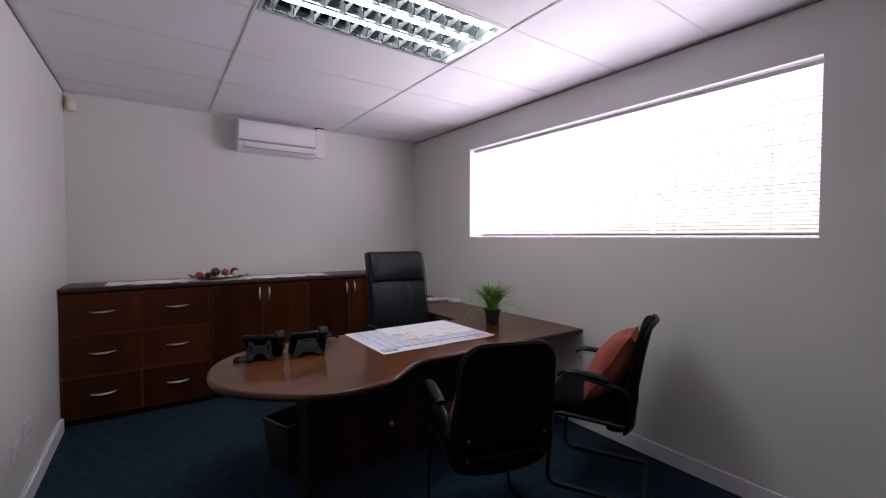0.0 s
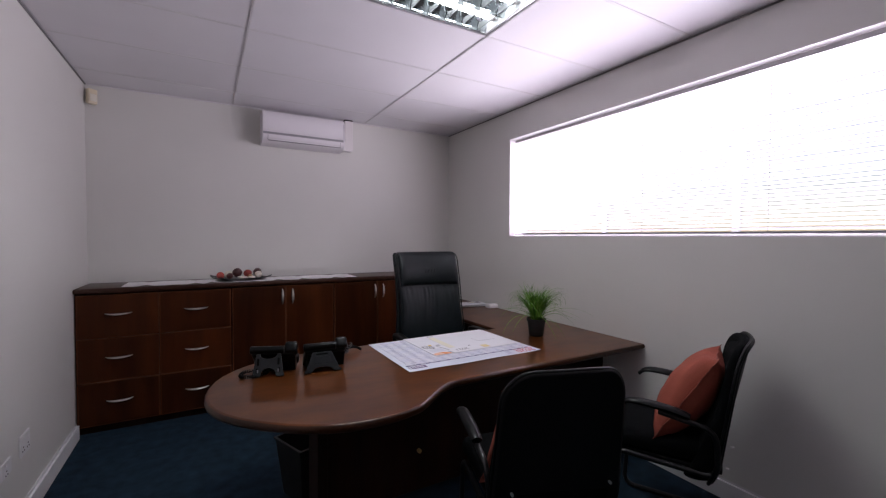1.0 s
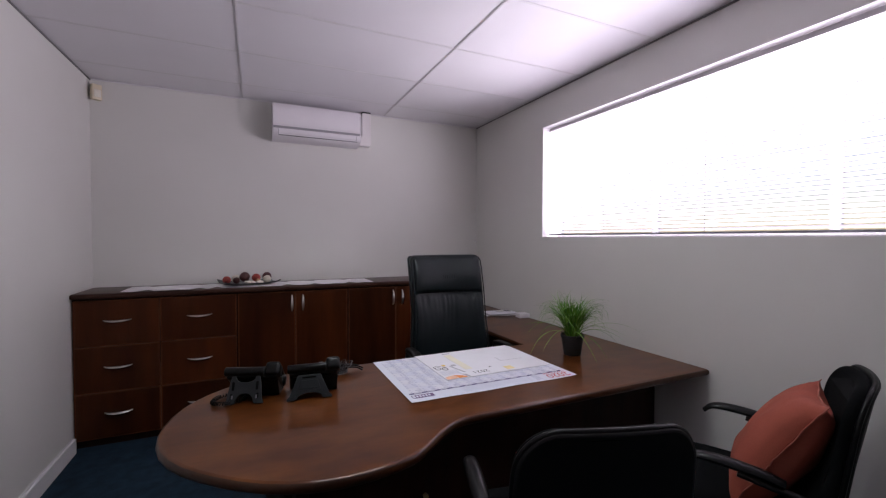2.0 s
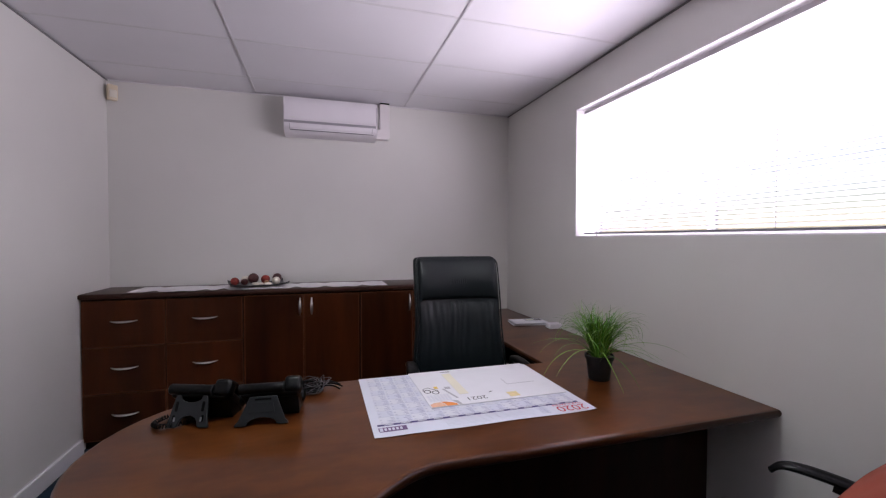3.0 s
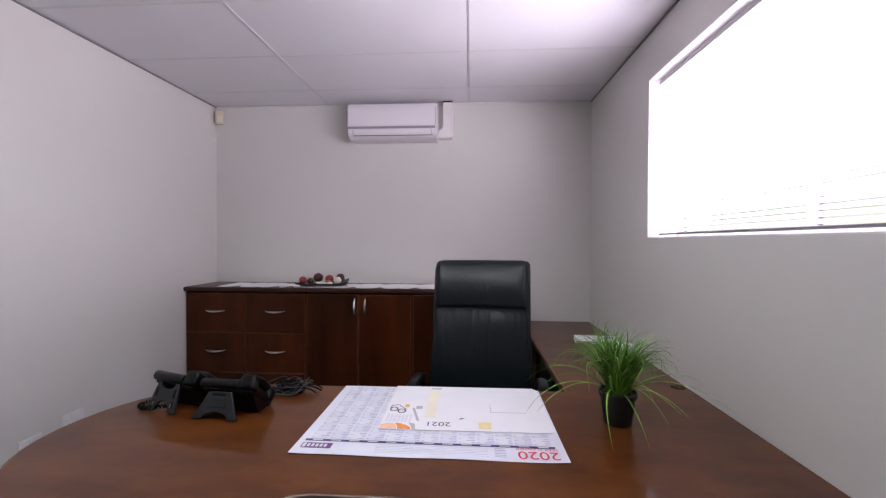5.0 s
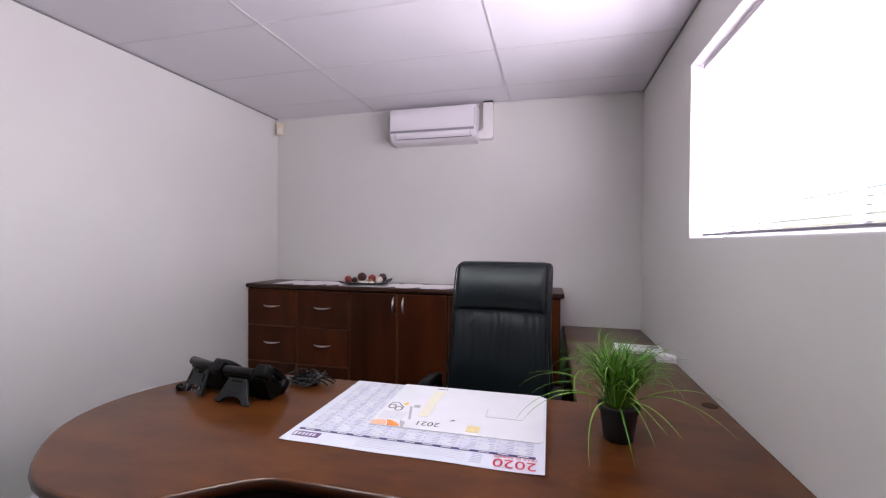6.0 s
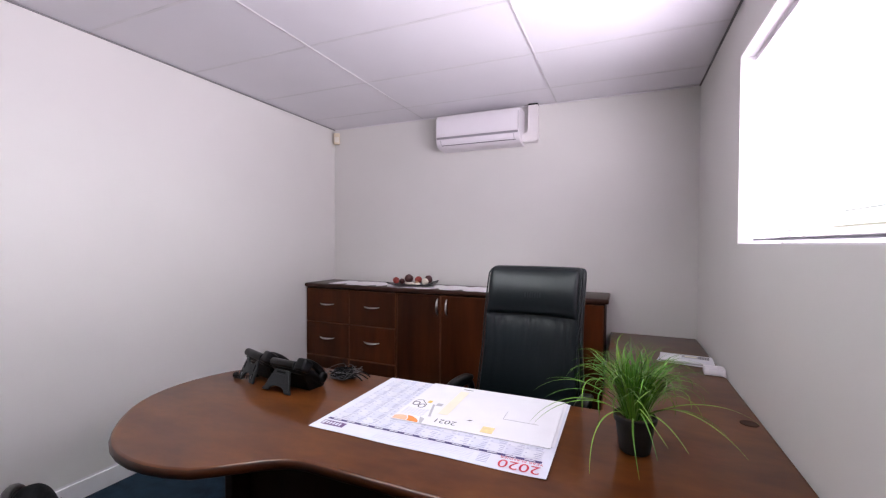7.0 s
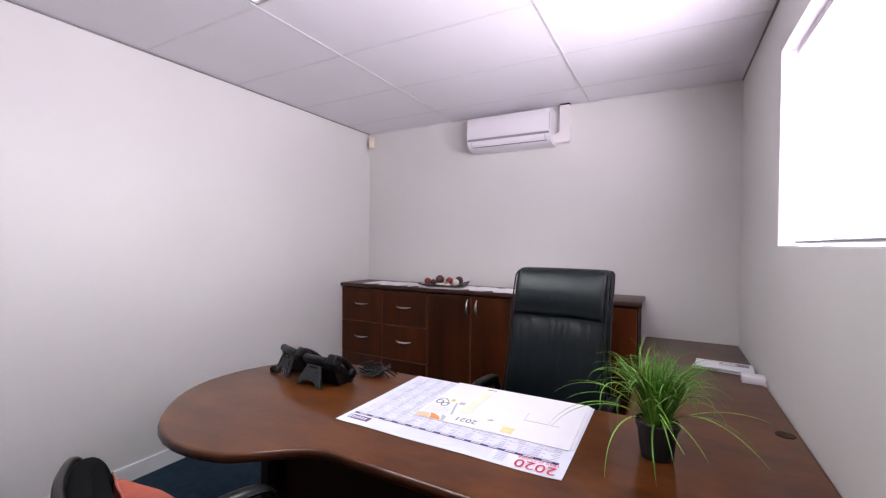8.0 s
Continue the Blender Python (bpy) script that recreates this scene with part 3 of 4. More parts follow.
def bow_handle(length, vertical):
    """A chrome crescent pull, about the origin, standing out along -y."""
    pts = []
    for j in range(11):
        a = -1 + 2 * j / 10
        u = a * length / 2
        out = -0.024 * (1 - a * a) ** 0.6 if abs(a) < 1 else 0
        pts.append(Vector((0, out, u)) if vertical else Vector((u, out, -0.006 * (1 - a * a))))
    bm = bmesh.new()
    add_tube(bm, pts, [0.004 + (0.0055 if vertical else 0.008) * (1 - (-1 + 2 * j / 10) ** 2) for j in range(11)], 8, 0.6 if not vertical else 1.0)
    return bm


def lipping(front, x0, x1, z0, z1):
    """Solid edge strips round a veneered front."""
    for a, b, c, d in ((x0, x0 + 0.007, z0, z1), (x1 - 0.007, x1, z0, z1), (x0 + 0.007, x1 - 0.007, z0, z0 + 0.006), (x0 + 0.007, x1 - 0.007, z1 - 0.006, z1)):
        part("edge_strip", box(a, b, 0.0012, 0.02, c, d, 0.0012, 1), M_LIP, front)


def carcass(x0, x1, label):
    t = thing("cabinet", pose(x0, CF, 0), label, "cabinet", "credenza units")
    w, d = x1 - x0, CB - CF
    part("body", box(0, w, 0.021, d, 0.06, 0.998), M_DARKWOOD, t)
    part("plinth", box(0.002, w - 0.002, 0.045, d - 0.01, 0, 0.06), M_DARKWOOD, t)
    return t, w


t, w = carcass(CX[0], CX[1], "reddish mahogany six-drawer cabinet unit with chrome bow handles")
for c in range(2):
    for r in range(3):
        a, b = 0.005 + (w - 0.008) * c / 2, 0.005 + (w - 0.008) * (c + 1) / 2
        z0, z1 = 0.058 + 0.3105 * r, 0.058 + 0.3105 * (r + 1)
        dr = part("drawer", box(a + 0.009, b - 0.009, 0.0, 0.02, z0 + 0.008, z1 - 0.008, 0.001, 1), M_FRONT, t)
        lipping(dr, a + 0.002, b - 0.002, z0 + 0.002, z1 - 0.002)
        part("handle", bow_handle(0.155, False), M_CHROME, dr, "chrome crescent handle", smooth=True, at=pose((a + b) / 2, 0.0, (z0 + z1) / 2 + 0.018))
for i in (1, 2):
    t, w = carcass(CX[i], CX[i + 1], "reddish mahogany two-door cupboard unit with upright chrome handles")
    for c in range(2):
        a, b = 0.004 + (w - 0.008) * c / 2, 0.004 + (w - 0.008) * (c + 1) / 2
        dr = part("door", box(a + 0.009, b - 0.009, 0.0, 0.02, 0.066, 0.983, 0.001, 1), M_FRONT, t)
        lipping(dr, a + 0.002, b - 0.002, 0.060, 0.989)
        hx = b - 0.026 if c == 0 else a + 0.056
        part("handle", bow_handle(0.125, True), M_CHROME, dr, "chrome crescent handle", smooth=True, at=pose(hx, 0.0, 0.898))
ct = [(XL + 0.002, CF - 0.018), (2.412, CF - 0.018), (2.412, CB), (XL + 0.002, CB)]
tagged(part("credenza_top", slab(ct, 0.999, 1.036, 0.012, 4), M_CTOP, smooth=True), "dark brown wooden top running over the cabinets, rounded front edge", "worktop")

# runner with a pointed hem
bm = bmesh.new()
nx = 120
x0, x1 = 0.03, 1.77
NOTCHES = (0.17, 0.485, 0.60, 1.09, 1.30, 1.58)
top = []
for i in range(nx + 1):
    x = x0 + (x1 - x0) * i / nx
    hem = 0.10 * max(max(0.0, 1 - abs(x - n) / 0.05) for n in NOTCHES) + 0.002 * math.sin(x * 40)
    wob = 0.0015 * math.sin(x * 23) + 0.001 * math.sin(x * 57)
    ys = [CF - 0.014 + hem, CF + 0.09, CF + 0.16, CF + 0.23, CF + 0.31 - hem * 0.5]
    top.append([Vector((x, y, 1.0395 + max(0, wob * (1 + 0.6 * math.sin(y * 60))))) for y in ys])
for dz in (0.0, -0.002):
    g = [[bm.verts.new(v + Vector((0, 0, dz))) for v in r] for r in top]
    for a, b in zip(g, g[1:]):
        for i in range(4):
            bm.faces.new((a[i], a[i + 1], b[i + 1], b[i]))
tagged(part("table_runner", bm, M_CLOTH, smooth=True), "white cloth table runner with pointed hem on the credenza", "table runner")

# plate with decorative balls
plate = thing("plate", pose(0.815, 4.52, 1.042, 0, 0, 14), "black square plate with upturned corners on the runner", "plate")


def plate_fn():
    bm = bmesh.new()
    n, s = 12, 0.20
    for off in (0.0, 0.007):
        g = []
        for i in range(n + 1):
            row = []
            for j in range(n + 1):
                u, v = -1 + 2 * i / n, -1 + 2 * j / n
                r = max(abs(u), abs(v))
                h = 0.004 + 0.02 * max(0, r - 0.5) ** 1.3 + 0.022 * (abs(u * v)) ** 4
                pinch = 1 - 0.08 * (1 - abs(u * v)) * r
                row.append(bm.verts.new((u * s * pinch, v * s * pinch * 0.72, h + off)))
            g.append(row)
        for a, b in zip(g, g[1:]):
            for j in range(n):
                bm.faces.new((a[j], a[j + 1], b[j + 1], b[j]))
    edges = [e for e in bm.edges if e.is_boundary]
    bmesh.ops.bridge_loops(bm, edges=edges)
    return bm


part("dish", plate_fn(), M_PLATE, plate, smooth=True)


def ball(x, y, z, r, material, label, squash=1.0):
    bm = bmesh.new()
    bmesh.ops.create_icosphere(bm, subdivisions=3, radius=r)
    for v in bm.verts:
        v.co *= 1 + 0.1 * noise.noise(v.co * 60 + Vector((x * 40, y * 30, 0)))
        v.co.z *= squash
    ob = part("decorative_ball", bm, material, smooth=True, at=pose(x, y, z, random.uniform(0, 90), random.uniform(0, 90) if squash == 1 else 0, random.uniform(0, 180)))
    tagged(ob, label, "ornament", "balls on the plate")


for x, y, z, r, m_, l_ in (
        (0.70, 4.47, 1.034, 0.033, M_B_RED, "rough red woven decorative ball on the plate"),
        (0.768, 4.455, 1.03, 0.028, M_B_DARK, "dark red decorative ball on the plate"),
        (0.825, 4.475, 1.056, 0.043, M_B_DARK, "large dark red woven decorative ball on the plate"),
        (0.905, 4.50, 1.044, 0.036, M_B_RED, "red woven decorative ball on the plate"),
        (0.985, 4.465, 1.034, 0.033, M_B_WHITE, "cream decorative ball on the plate"),
        (0.985, 4.535, 1.05, 0.04, M_B_DARK, "dark brown pine-cone-like ball on the plate"),
        (0.92, 4.44, 1.02, 0.022, M_B_TAN, "small tan decorative ball on the plate"),
        (0.76, 4.54, 1.036, 0.034, M_B_WHITE, "cream decorative ball on the plate")):
    ball(x - 0.04, y + 0.02, z + 0.053 - 0.12 * r, r * 0.88, m_, l_)
for x, y, a in ((0.875, 4.435, 10), (0.93, 4.425, -25), (0.85, 4.42, 35)):
    bm = bmesh.new()
    bmesh.ops.create_icosphere(bm, subdivisions=2, radius=0.024)
    for v in bm.verts:
        v.co.z *= 0.42
        v.co.x *= 1.25 + 8 * v.co.y
    ob = part("seashell", bm, M_B_WHITE, smooth=True, at=pose(x - 0.04, y + 0.02, 1.066, 12, 8, a))
    tagged(ob, "pale cream seashell lying on the plate", "seashell", "balls on the plate")


# ---- the desk ----
def desk_outline():
    pts = [(XR - 0.001, 2.288), (XR - 0.001, YB - 0.004), (2.414, YB - 0.004), (2.414, 3.112), (1.25, 3.112)]
    cx, cy, rx, ry = 1.10, 2.60, 0.555, 0.53
    for a in range(108, 293, 8):
        r = 1 + 0.025 * math.exp(-((a - 142) / 24) ** 2) - 0.050 * math.exp(-((a - 227) / 26) ** 2)
        pts.append((cx + rx * r * math.cos(radians(a)), cy + ry * r * math.sin(radians(a))))
    # the S-shaped sweep from the round end into the straight front
    p0, d0 = Vector(pts[-1]), Vector((0.86, 0.5)).normalized()
    p3, d3 = Vector((1.60, 2.288)), Vector((1, 0))
    p1, p2 = p0 + d0 * 0.11, p3 - d3 * 0.11
    for j in range(1, 13):
        t = j / 12
        p = (1 - t) ** 3 * p0 + 3 * t * (1 - t) ** 2 * p1 + 3 * t * t * (1 - t) * p2 + t ** 3 * p3
        pts.append((p.x, p.y))
    return pts


desk = thing("desk", pose(0, 0, 0), "mahogany L-shaped office desk with a rounded meeting end", "desk")
bm = slab(desk_outline(), DZ - 0.036, DZ, 0.016, 5)
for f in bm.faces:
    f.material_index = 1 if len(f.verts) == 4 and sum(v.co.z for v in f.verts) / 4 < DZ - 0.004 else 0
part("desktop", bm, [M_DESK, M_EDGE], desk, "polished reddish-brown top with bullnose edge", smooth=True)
# straight panel under the middle of the top, closed by a post at the round end
part("modesty_panel", box(1.032, 2.974, 2.588, 2.612, 0.06, DZ - 0.038, 0.002, 1), M_DARKWOOD, desk)
part("end_post", box(0.985, 1.03, 2.50, 2.69, 0.0, DZ - 0.038, 0.005), M_DARKWOOD, desk)
part("end_support", box(2.40, 2.43, 2.64, 3.07, 0.0, DZ - 0.038, 0.004), M_DARKWOOD, desk)
part("return_panel", box(2.44, 2.47, 4.05, YB - 0.03, 0.0, DZ - 0.038, 0.003), M_DARKWOOD, desk)
part("wall_rail", box(2.86, 2.88, 3.05, YB - 0.03, 0.30, DZ - 0.038, 0.003), M_DARKWOOD, desk)
part("lock", tube([(1.53, 2.57, 0.275), (1.53, 2.589, 0.275)], 0.011, 12), M_BRASS, desk, "small brass lock")
part("cable_grommet", lathe([(0.001, 0), (0.031, 0), (0.031, 0.002), (0.028, 0.0032), (0.001, 0.0025)]), M_BRONZE, desk, "brown round cable grommet", at=pose(2.945, 3.195, DZ + 0.0005))


# ---- waste bin ----
wb = thing("waste_bin", pose(1.04, 2.96, 0, 0, 0, 20), "black square tapered plastic waste bin under the desk", "waste bin")
bm = bmesh.new()
lo, hi, li_, lb = 0.095, 0.125, 0.12, 0.09
loops = []
for h, z in ((lo, 0), (hi, 0.30), (hi + 0.008, 0.302), (hi + 0.008, 0.31), (li_, 0.31), (lb, 0.006)):
    loops.append([bm.verts.new((x * h, y * h, z)) for x, y in ((-1, -1), (1, -1), (1, 1), (-1, 1))])
for a, b in zip(loops, loops[1:]):
    for i in range(4):
        bm.faces.new((a[i], a[(i + 1) % 4], b[(i + 1) % 4], b[i]))
bm.faces.new(loops[0])
bm.faces.new(loops[-1])
part("bucket", bm, M_BIN, wb)


# ---- telephones ----
def telephone(at, label, wide, slump=0):
    t = thing("telephone", at, label, "telephone", "desk telephones")
    # the body slopes from a high edge over the stand down to the desk behind it
    body = pose(0, 0.052, 0.061, -37, 0, 0) @ pose(0, 0, 0, 0, slump, 0)
    part("body", rbox(0.20, 0.170, 0.044, 0.013, 8, lambda p, c: Vector((p.x, p.y, p.z + 0.004 * (1 - c[0] ** 2) - 0.010 * max(0, c[1]) ** 2))), M_PLASTIC, t, smooth=True, at=body)
    part("base", extrude_x([(-0.005, 0.078), (0.118, 0.012), (0.114, 0.001), (0.028, 0.001)], -0.088, 0.098, 0.004), M_PLASTIC, t, smooth=True)
    part("keypad", box(-0.085, 0.03, -0.02, 0.068, 0.0235, 0.0285, 0.002), M_PLASTIC2, t, at=body)
    part("display", box(-0.08, 0.03, -0.062, -0.03, 0.0235, 0.0285, 0.002), M_ACD, t, at=body)
    part("top_roll", tube([(-0.108, 0, 0), (-0.1065, 0, 0), (-0.103, 0, 0), (0.046, 0, 0)], [0.010, 0.0165, 0.0190, 0.0190], 18), M_PLASTIC, t, smooth=True, at=body @ pose(0, -0.082, 0.008))
    part("roll_cap", tube([(0.046, 0, 0), (0.050, 0, 0)], [0.0205, 0.0205], 18), M_PLASTIC2, t, smooth=True, at=body @ pose(0, -0.082, 0.008))
    # handset cradled on one side, arched over the cradle
    pts = [Vector((0.080, -0.086 + 0.158 * j / 14, 0.028 + 0.018 * math.sin(math.pi * j / 14))) for j in range(15)]
    rad = [0.018, 0.022, 0.023, 0.022, 0.021, 0.020, 0.0195, 0.0195, 0.0195, 0.020, 0.021, 0.022, 0.023, 0.022, 0.018]
    hs = part("handset", tube(pts, rad, 12, 0.82), M_PLASTIC, t, smooth=True, at=body)
    part("earpiece", rbox(0.060, 0.060, 0.058, 0.014, 8), M_PLASTIC, hs, smooth=True, at=pose(0.080, -0.070, 0.018))
    part("mouthpiece", rbox(0.060, 0.054, 0.056, 0.020, 10), M_PLASTIC, hs, smooth=True, at=pose(0.080, 0.060, 0.018))
    # stand: a splayed plate with an arched cut-out between two feet
    w0, w1, h = 0.055 if not wide else 0.046, 0.073 if not wide else 0.090, 0.108 if not wide else 0.098
    pts2 = [(-w0, h), (-w0 - (w1 - w0) * 0.75, 0.018), (-w1, 0.008), (-w1, 0), (-w1 + 0.03, 0)]
    for j in range(9):
        a = math.pi * (1 - j / 8)
        pts2.append(((w1 - 0.034) * math.cos(a) * 0.9, 0.004 + (0.036 if not wide else 0.022) * math.sin(a)))
    pts2 += [(w1 - 0.03, 0), (w1, 0), (w1, 0.008), (w0 + (w1 - w0) * 0.75, 0.018), (w0, h)]
    if not wide:
        for j in range(9):
            a = math.pi * j / 8
            pts2.append(((w0 - 0.017) * math.cos(a), h - 0.024 * math.sin(a) ** 0.7))
    bm = slab(pts2, -0.006, 0.006, 0.002, 2)
    st = part("stand", bm, M_PLASTIC2, t, smooth=True, at=pose(-0.02, -0.062, 0.002, 66, 0, 0))
    for a in (-1, 1):
        if not wide:
            part("slot", slab(round_rect(0.010, 0.034, 0.004), 0.0058, 0.0066, 0.0002, 1), M_HOLE, st, at=pose(a * 0.046, 0.070, 0))
            part("slot", slab(round_rect(0.009, 0.022, 0.003), 0.0058, 0.0066, 0.0002, 1), M_HOLE, st, at=pose(a * 0.050, 0.030, 0))
            # a paler grey block painted as the light seen through the slot
            part("foot_catch", box(a * 0.046 - 0.003, a * 0.046 + 0.003, 0.020, 0.034, 0.0066, 0.0086, 0.0008, 1), M_RAILD, st)
        else:
            part("foot_rib", slab([(a * 0.050, 0.017), (a * 0.083, 0.012), (a * 0.083, 0.009), (a * 0.050, 0.014)], 0.0058, 0.0078, 0.0004, 1), M_PLASTIC2, st)
    if wide:
        part("recess", slab([(-0.028, 0.091), (-0.028, 0.084), (0.028, 0.084), (0.028, 0.091)], 0.0055, 0.0064, 0.0003, 1), M_HOLE, st)
        part("inset_panel", slab([(-0.034, 0.077), (-0.044, 0.042), (0.044, 0.042), (0.034, 0.077)], 0.0058, 0.0080, 0.0008, 1), M_PLASTIC2, st)
    return t


telephone(pose(0.845, 2.812, DZ + 0.001, 0, 0, -15), "black office desk telephone on a slotted stand, handset down", False, 2)
telephone(pose(1.084, 2.765, DZ + 0.001, 0, 0, -5), "black office desk telephone on a wide arched stand, handset down", True)

# coiled handset cord beside the first phone
bm = bmesh.new()
base = smooth_path([(0.77, 2.875, DZ + 0.012), (0.715, 2.855, DZ + 0.012), (0.695, 2.80, DZ + 0.012), (0.735, 2.770, DZ + 0.012), (0.80, 2.79, DZ + 0.012), (0.82, 2.825, DZ + 0.013)], 12)
turns = 30
pts = []
for i in range(turns * 8 + 1):
    f = i / (turns * 8) * (len(base) - 1)
    k = min(int(f), len(base) - 2)
    p = base[k].lerp(base[k + 1], f - k)
    d = (base[k + 1] - base[k]).normalized()
    s_ = d.cross(Vector((0, 0, 1)))
    a = 2 * math.pi * i / 8
    pts.append(p + s_ * 0.0072 * math.cos(a) + Vector((0, 0, 0.0072 * math.sin(a))))
add_tube(bm, pts, 0.0021, 6)
tagged(part("coiled_cord", bm, M_PLASTIC, smooth=True), "black coiled telephone cord lying on the desk", "cord")

# tangle of leads behind the phones
rng = random.Random(5)
cords = thing("cable_bundle", pose(1.205, 3.005, DZ), "tangle of thin black leads on the desk", "cables")
for k in range(30):
    pts = []
    a0, rad = rng.uniform(0, 6.28), rng.uniform(0.025, 0.062) * (1.5 if k > 18 else 1)
    for j in range(8):
        a = a0 + j * rng.uniform(0.6, 1.0)
        rr = rad * rng.uniform(0.7, 1.25)
        pts.append((rr * math.cos(a) * 1.25, rr * math.sin(a) * 0.8, 0.006 + (0.04 * rng.random() * (1 - k / 22) if k < 16 else 0.05 * rng.random() ** 2)))
    if k % 5 == 0:
        e = rng.uniform(-0.4, 0.7)
        pts.append((0.10 * math.cos(e), 0.07 * math.sin(e), 0.03))
        pts.append((0.15 * math.cos(e), 0.09 * math.sin(e), 0.012))
    part("lead", tube(smooth_path(pts, 5), 0.0012 if k > 15 else 0.0022 if k % 3 else 0.0034, 6), M_GREYLEAD if k > 19 else M_PLASTIC, cords, smooth=True)


# ---- year planner and calendar sheet on the desk ----
def flat_boxes(cells, z0, z1):
    bm = bmesh.new()
    for a, b, c, d in cells:
        add_box(bm, a, b, c, d, z0, z1)
    return bm


planner = thing("year_planner", pose(1.866, 2.797, DZ, 0, 0, -0.1), "large printed paper year planner lying on the desk", "planner")
PW, PH = 0.866, 0.610
bm = bmesh.new()
g = []
for i in range(31):
    row = []
    for j in range(13):
        u, v = -1 + 2 * i / 30, -1 + 2 * j / 12
        curl = 0.006 * max(0, abs(u) - 0.9) * 10 * max(0, -v) * 0.4 + 0.002 * max(0, -v - 0.8) * 5 * (0.5 + 0.5 * math.sin(u * 7))
        row.append(bm.verts.new((u * PW / 2, v * PH / 2, 0.0016 + curl)))
    g.append(row)
for a, b in zip(g, g[1:]):
    for j in range(12):
        bm.faces.new((a[j], a[j + 1], b[j + 1], b[j]))
ret = bmesh.ops.extrude_face_region(bm, geom=list(bm.faces))
for v in [e for e in ret["geom"] if isinstance(e, bmesh.types.BMVert)]:
    v.co.z -= 0.0008
part("sheet", bm, M_PLAN, planner)
zt = 0.0028
# month columns: alternate tinted blocks, each with a few rows of tiny print
cells, cells2, bars = [], [], []
cw = 0.80 / 13
for i in range(13):
    for j in range(9):
        x0 = -0.40 + cw * i
        y0 = -0.203 + 0.0552 * j
        (cells if (i + j) % 2 else cells2).append((x0 + 0.001, x0 + cw - 0.001, y0 + 0.001, y0 + 0.0542))
        for r in range(4):
            yy = y0 + 0.006 + 0.012 * r
            ln = rng.uniform(0.012, 0.03)
            bars.append((x0 + cw - 0.004 - ln, x0 + cw - 0.004, yy, yy + 0.0028))
            if r % 2 == 0:
                bars.append((x0 + 0.004, x0 + 0.011, yy, yy + 0.003))
tagged(part("block_tint", flat_boxes(cells, 0.0024, zt), M_LAV, planner), kind="stuff")
tagged(part("block_print", flat_boxes(cells2, 0.0024, zt), M_LAV2, planner), kind="stuff")
tagged(part("small_print", flat_boxes(bars, zt + 0.0001, zt + 0.0006), M_INKBAR, planner), kind="stuff")
part("month_band", flat_boxes([(-0.412, 0.405, -0.221, -0.208)], 0.0024, zt), M_NAVY, planner)
tagged(part("band_print", flat_boxes([(-0.40 + cw * i + 0.012, -0.40 + cw * i + 0.046, -0.217, -0.212) for i in range(13)], zt + 0.0001, zt + 0.0006), M_LAV2, planner), kind="stuff")
part("faint_rules", flat_boxes([(-0.17, 0.19, -0.232 - 0.010 * i, -0.2308 - 0.010 * i) for i in range(6)], 0.0024, zt), M_LAV2, planner)
part("margin_print", flat_boxes([(0.21, 0.245, -0.232 - 0.010 * i, -0.2297 - 0.010 * i) for i in range(6)], 0.0024, zt), M_INKBAR, planner)
part("badge", flat_boxes([(-0.412, -0.312, -0.268, -0.234)], 0.0024, zt), M_PURPLE, planner)
part("badge_bars", flat_boxes([(-0.392 + 0.0138 * i, -0.3835 + 0.0138 * i, -0.260, -0.242) for i in range(5)] + [(-0.408, -0.397, -0.264, -0.238)], zt + 0.0001, zt + 0.0006), M_LAV, planner)
text_part("year_number", "2020", 0.066, M_RED, planner, pose(0.345, -0.268, zt + 0.002, 0, 0, 180))
text_part("title_print", "YEAR PLANNER", 0.0195, M_RED, planner, pose(0.345, -0.230, zt + 0.001, 0, 0, 180))

sheet = thing("calendar_sheet", pose(1.977, 2.889, DZ + 0.0045, 0, 0, 0.6), "white printed calendar sheet lying on the planner", "calendar")
SW, SH = 0.606, 0.432
part("sheet", box(-SW / 2, SW / 2, -SH / 2, SH / 2, 0, 0.0022), M_PAPER, sheet)
ZS = 0.0024
part("under_sheet", box(-SW / 2 + 0.012, SW / 2 + 0.01, -SH / 2 + 0.015, SH / 2 - 0.006, -0.0009, -0.0002), M_PAPER, sheet)
part("yellow_block", flat_boxes([(-0.15, -0.108, -0.11, 0.16)], ZS, ZS + 0.0005), M_YEL, sheet)
part("yellow_patch", flat_boxes([(0.05, 0.095, -0.195, -0.145)], ZS, ZS + 0.0005), M_YEL3, sheet)
part("note_rule", flat_boxes([(0.10, 0.235, -0.055, -0.0528), (0.10, 0.1018, -0.0525, 0.02)], ZS, ZS + 0.0005), M_GREYP, sheet)
part("print_bar", flat_boxes([(-0.145, -0.10, 0.185, 0.19)], ZS, ZS + 0.0005), M_BLACK, sheet)
text_part("year_number", "2021", 0.047, M_BLACK, sheet, pose(-0.095, -0.168, ZS + 0.001, 0, 0, 180))
part("small_arrow", slab([(-0.022, -0.126), (0.0, -0.117), (-0.012, -0.113)], ZS, ZS + 0.0005, 0.0001, 1), M_BLACK, sheet)
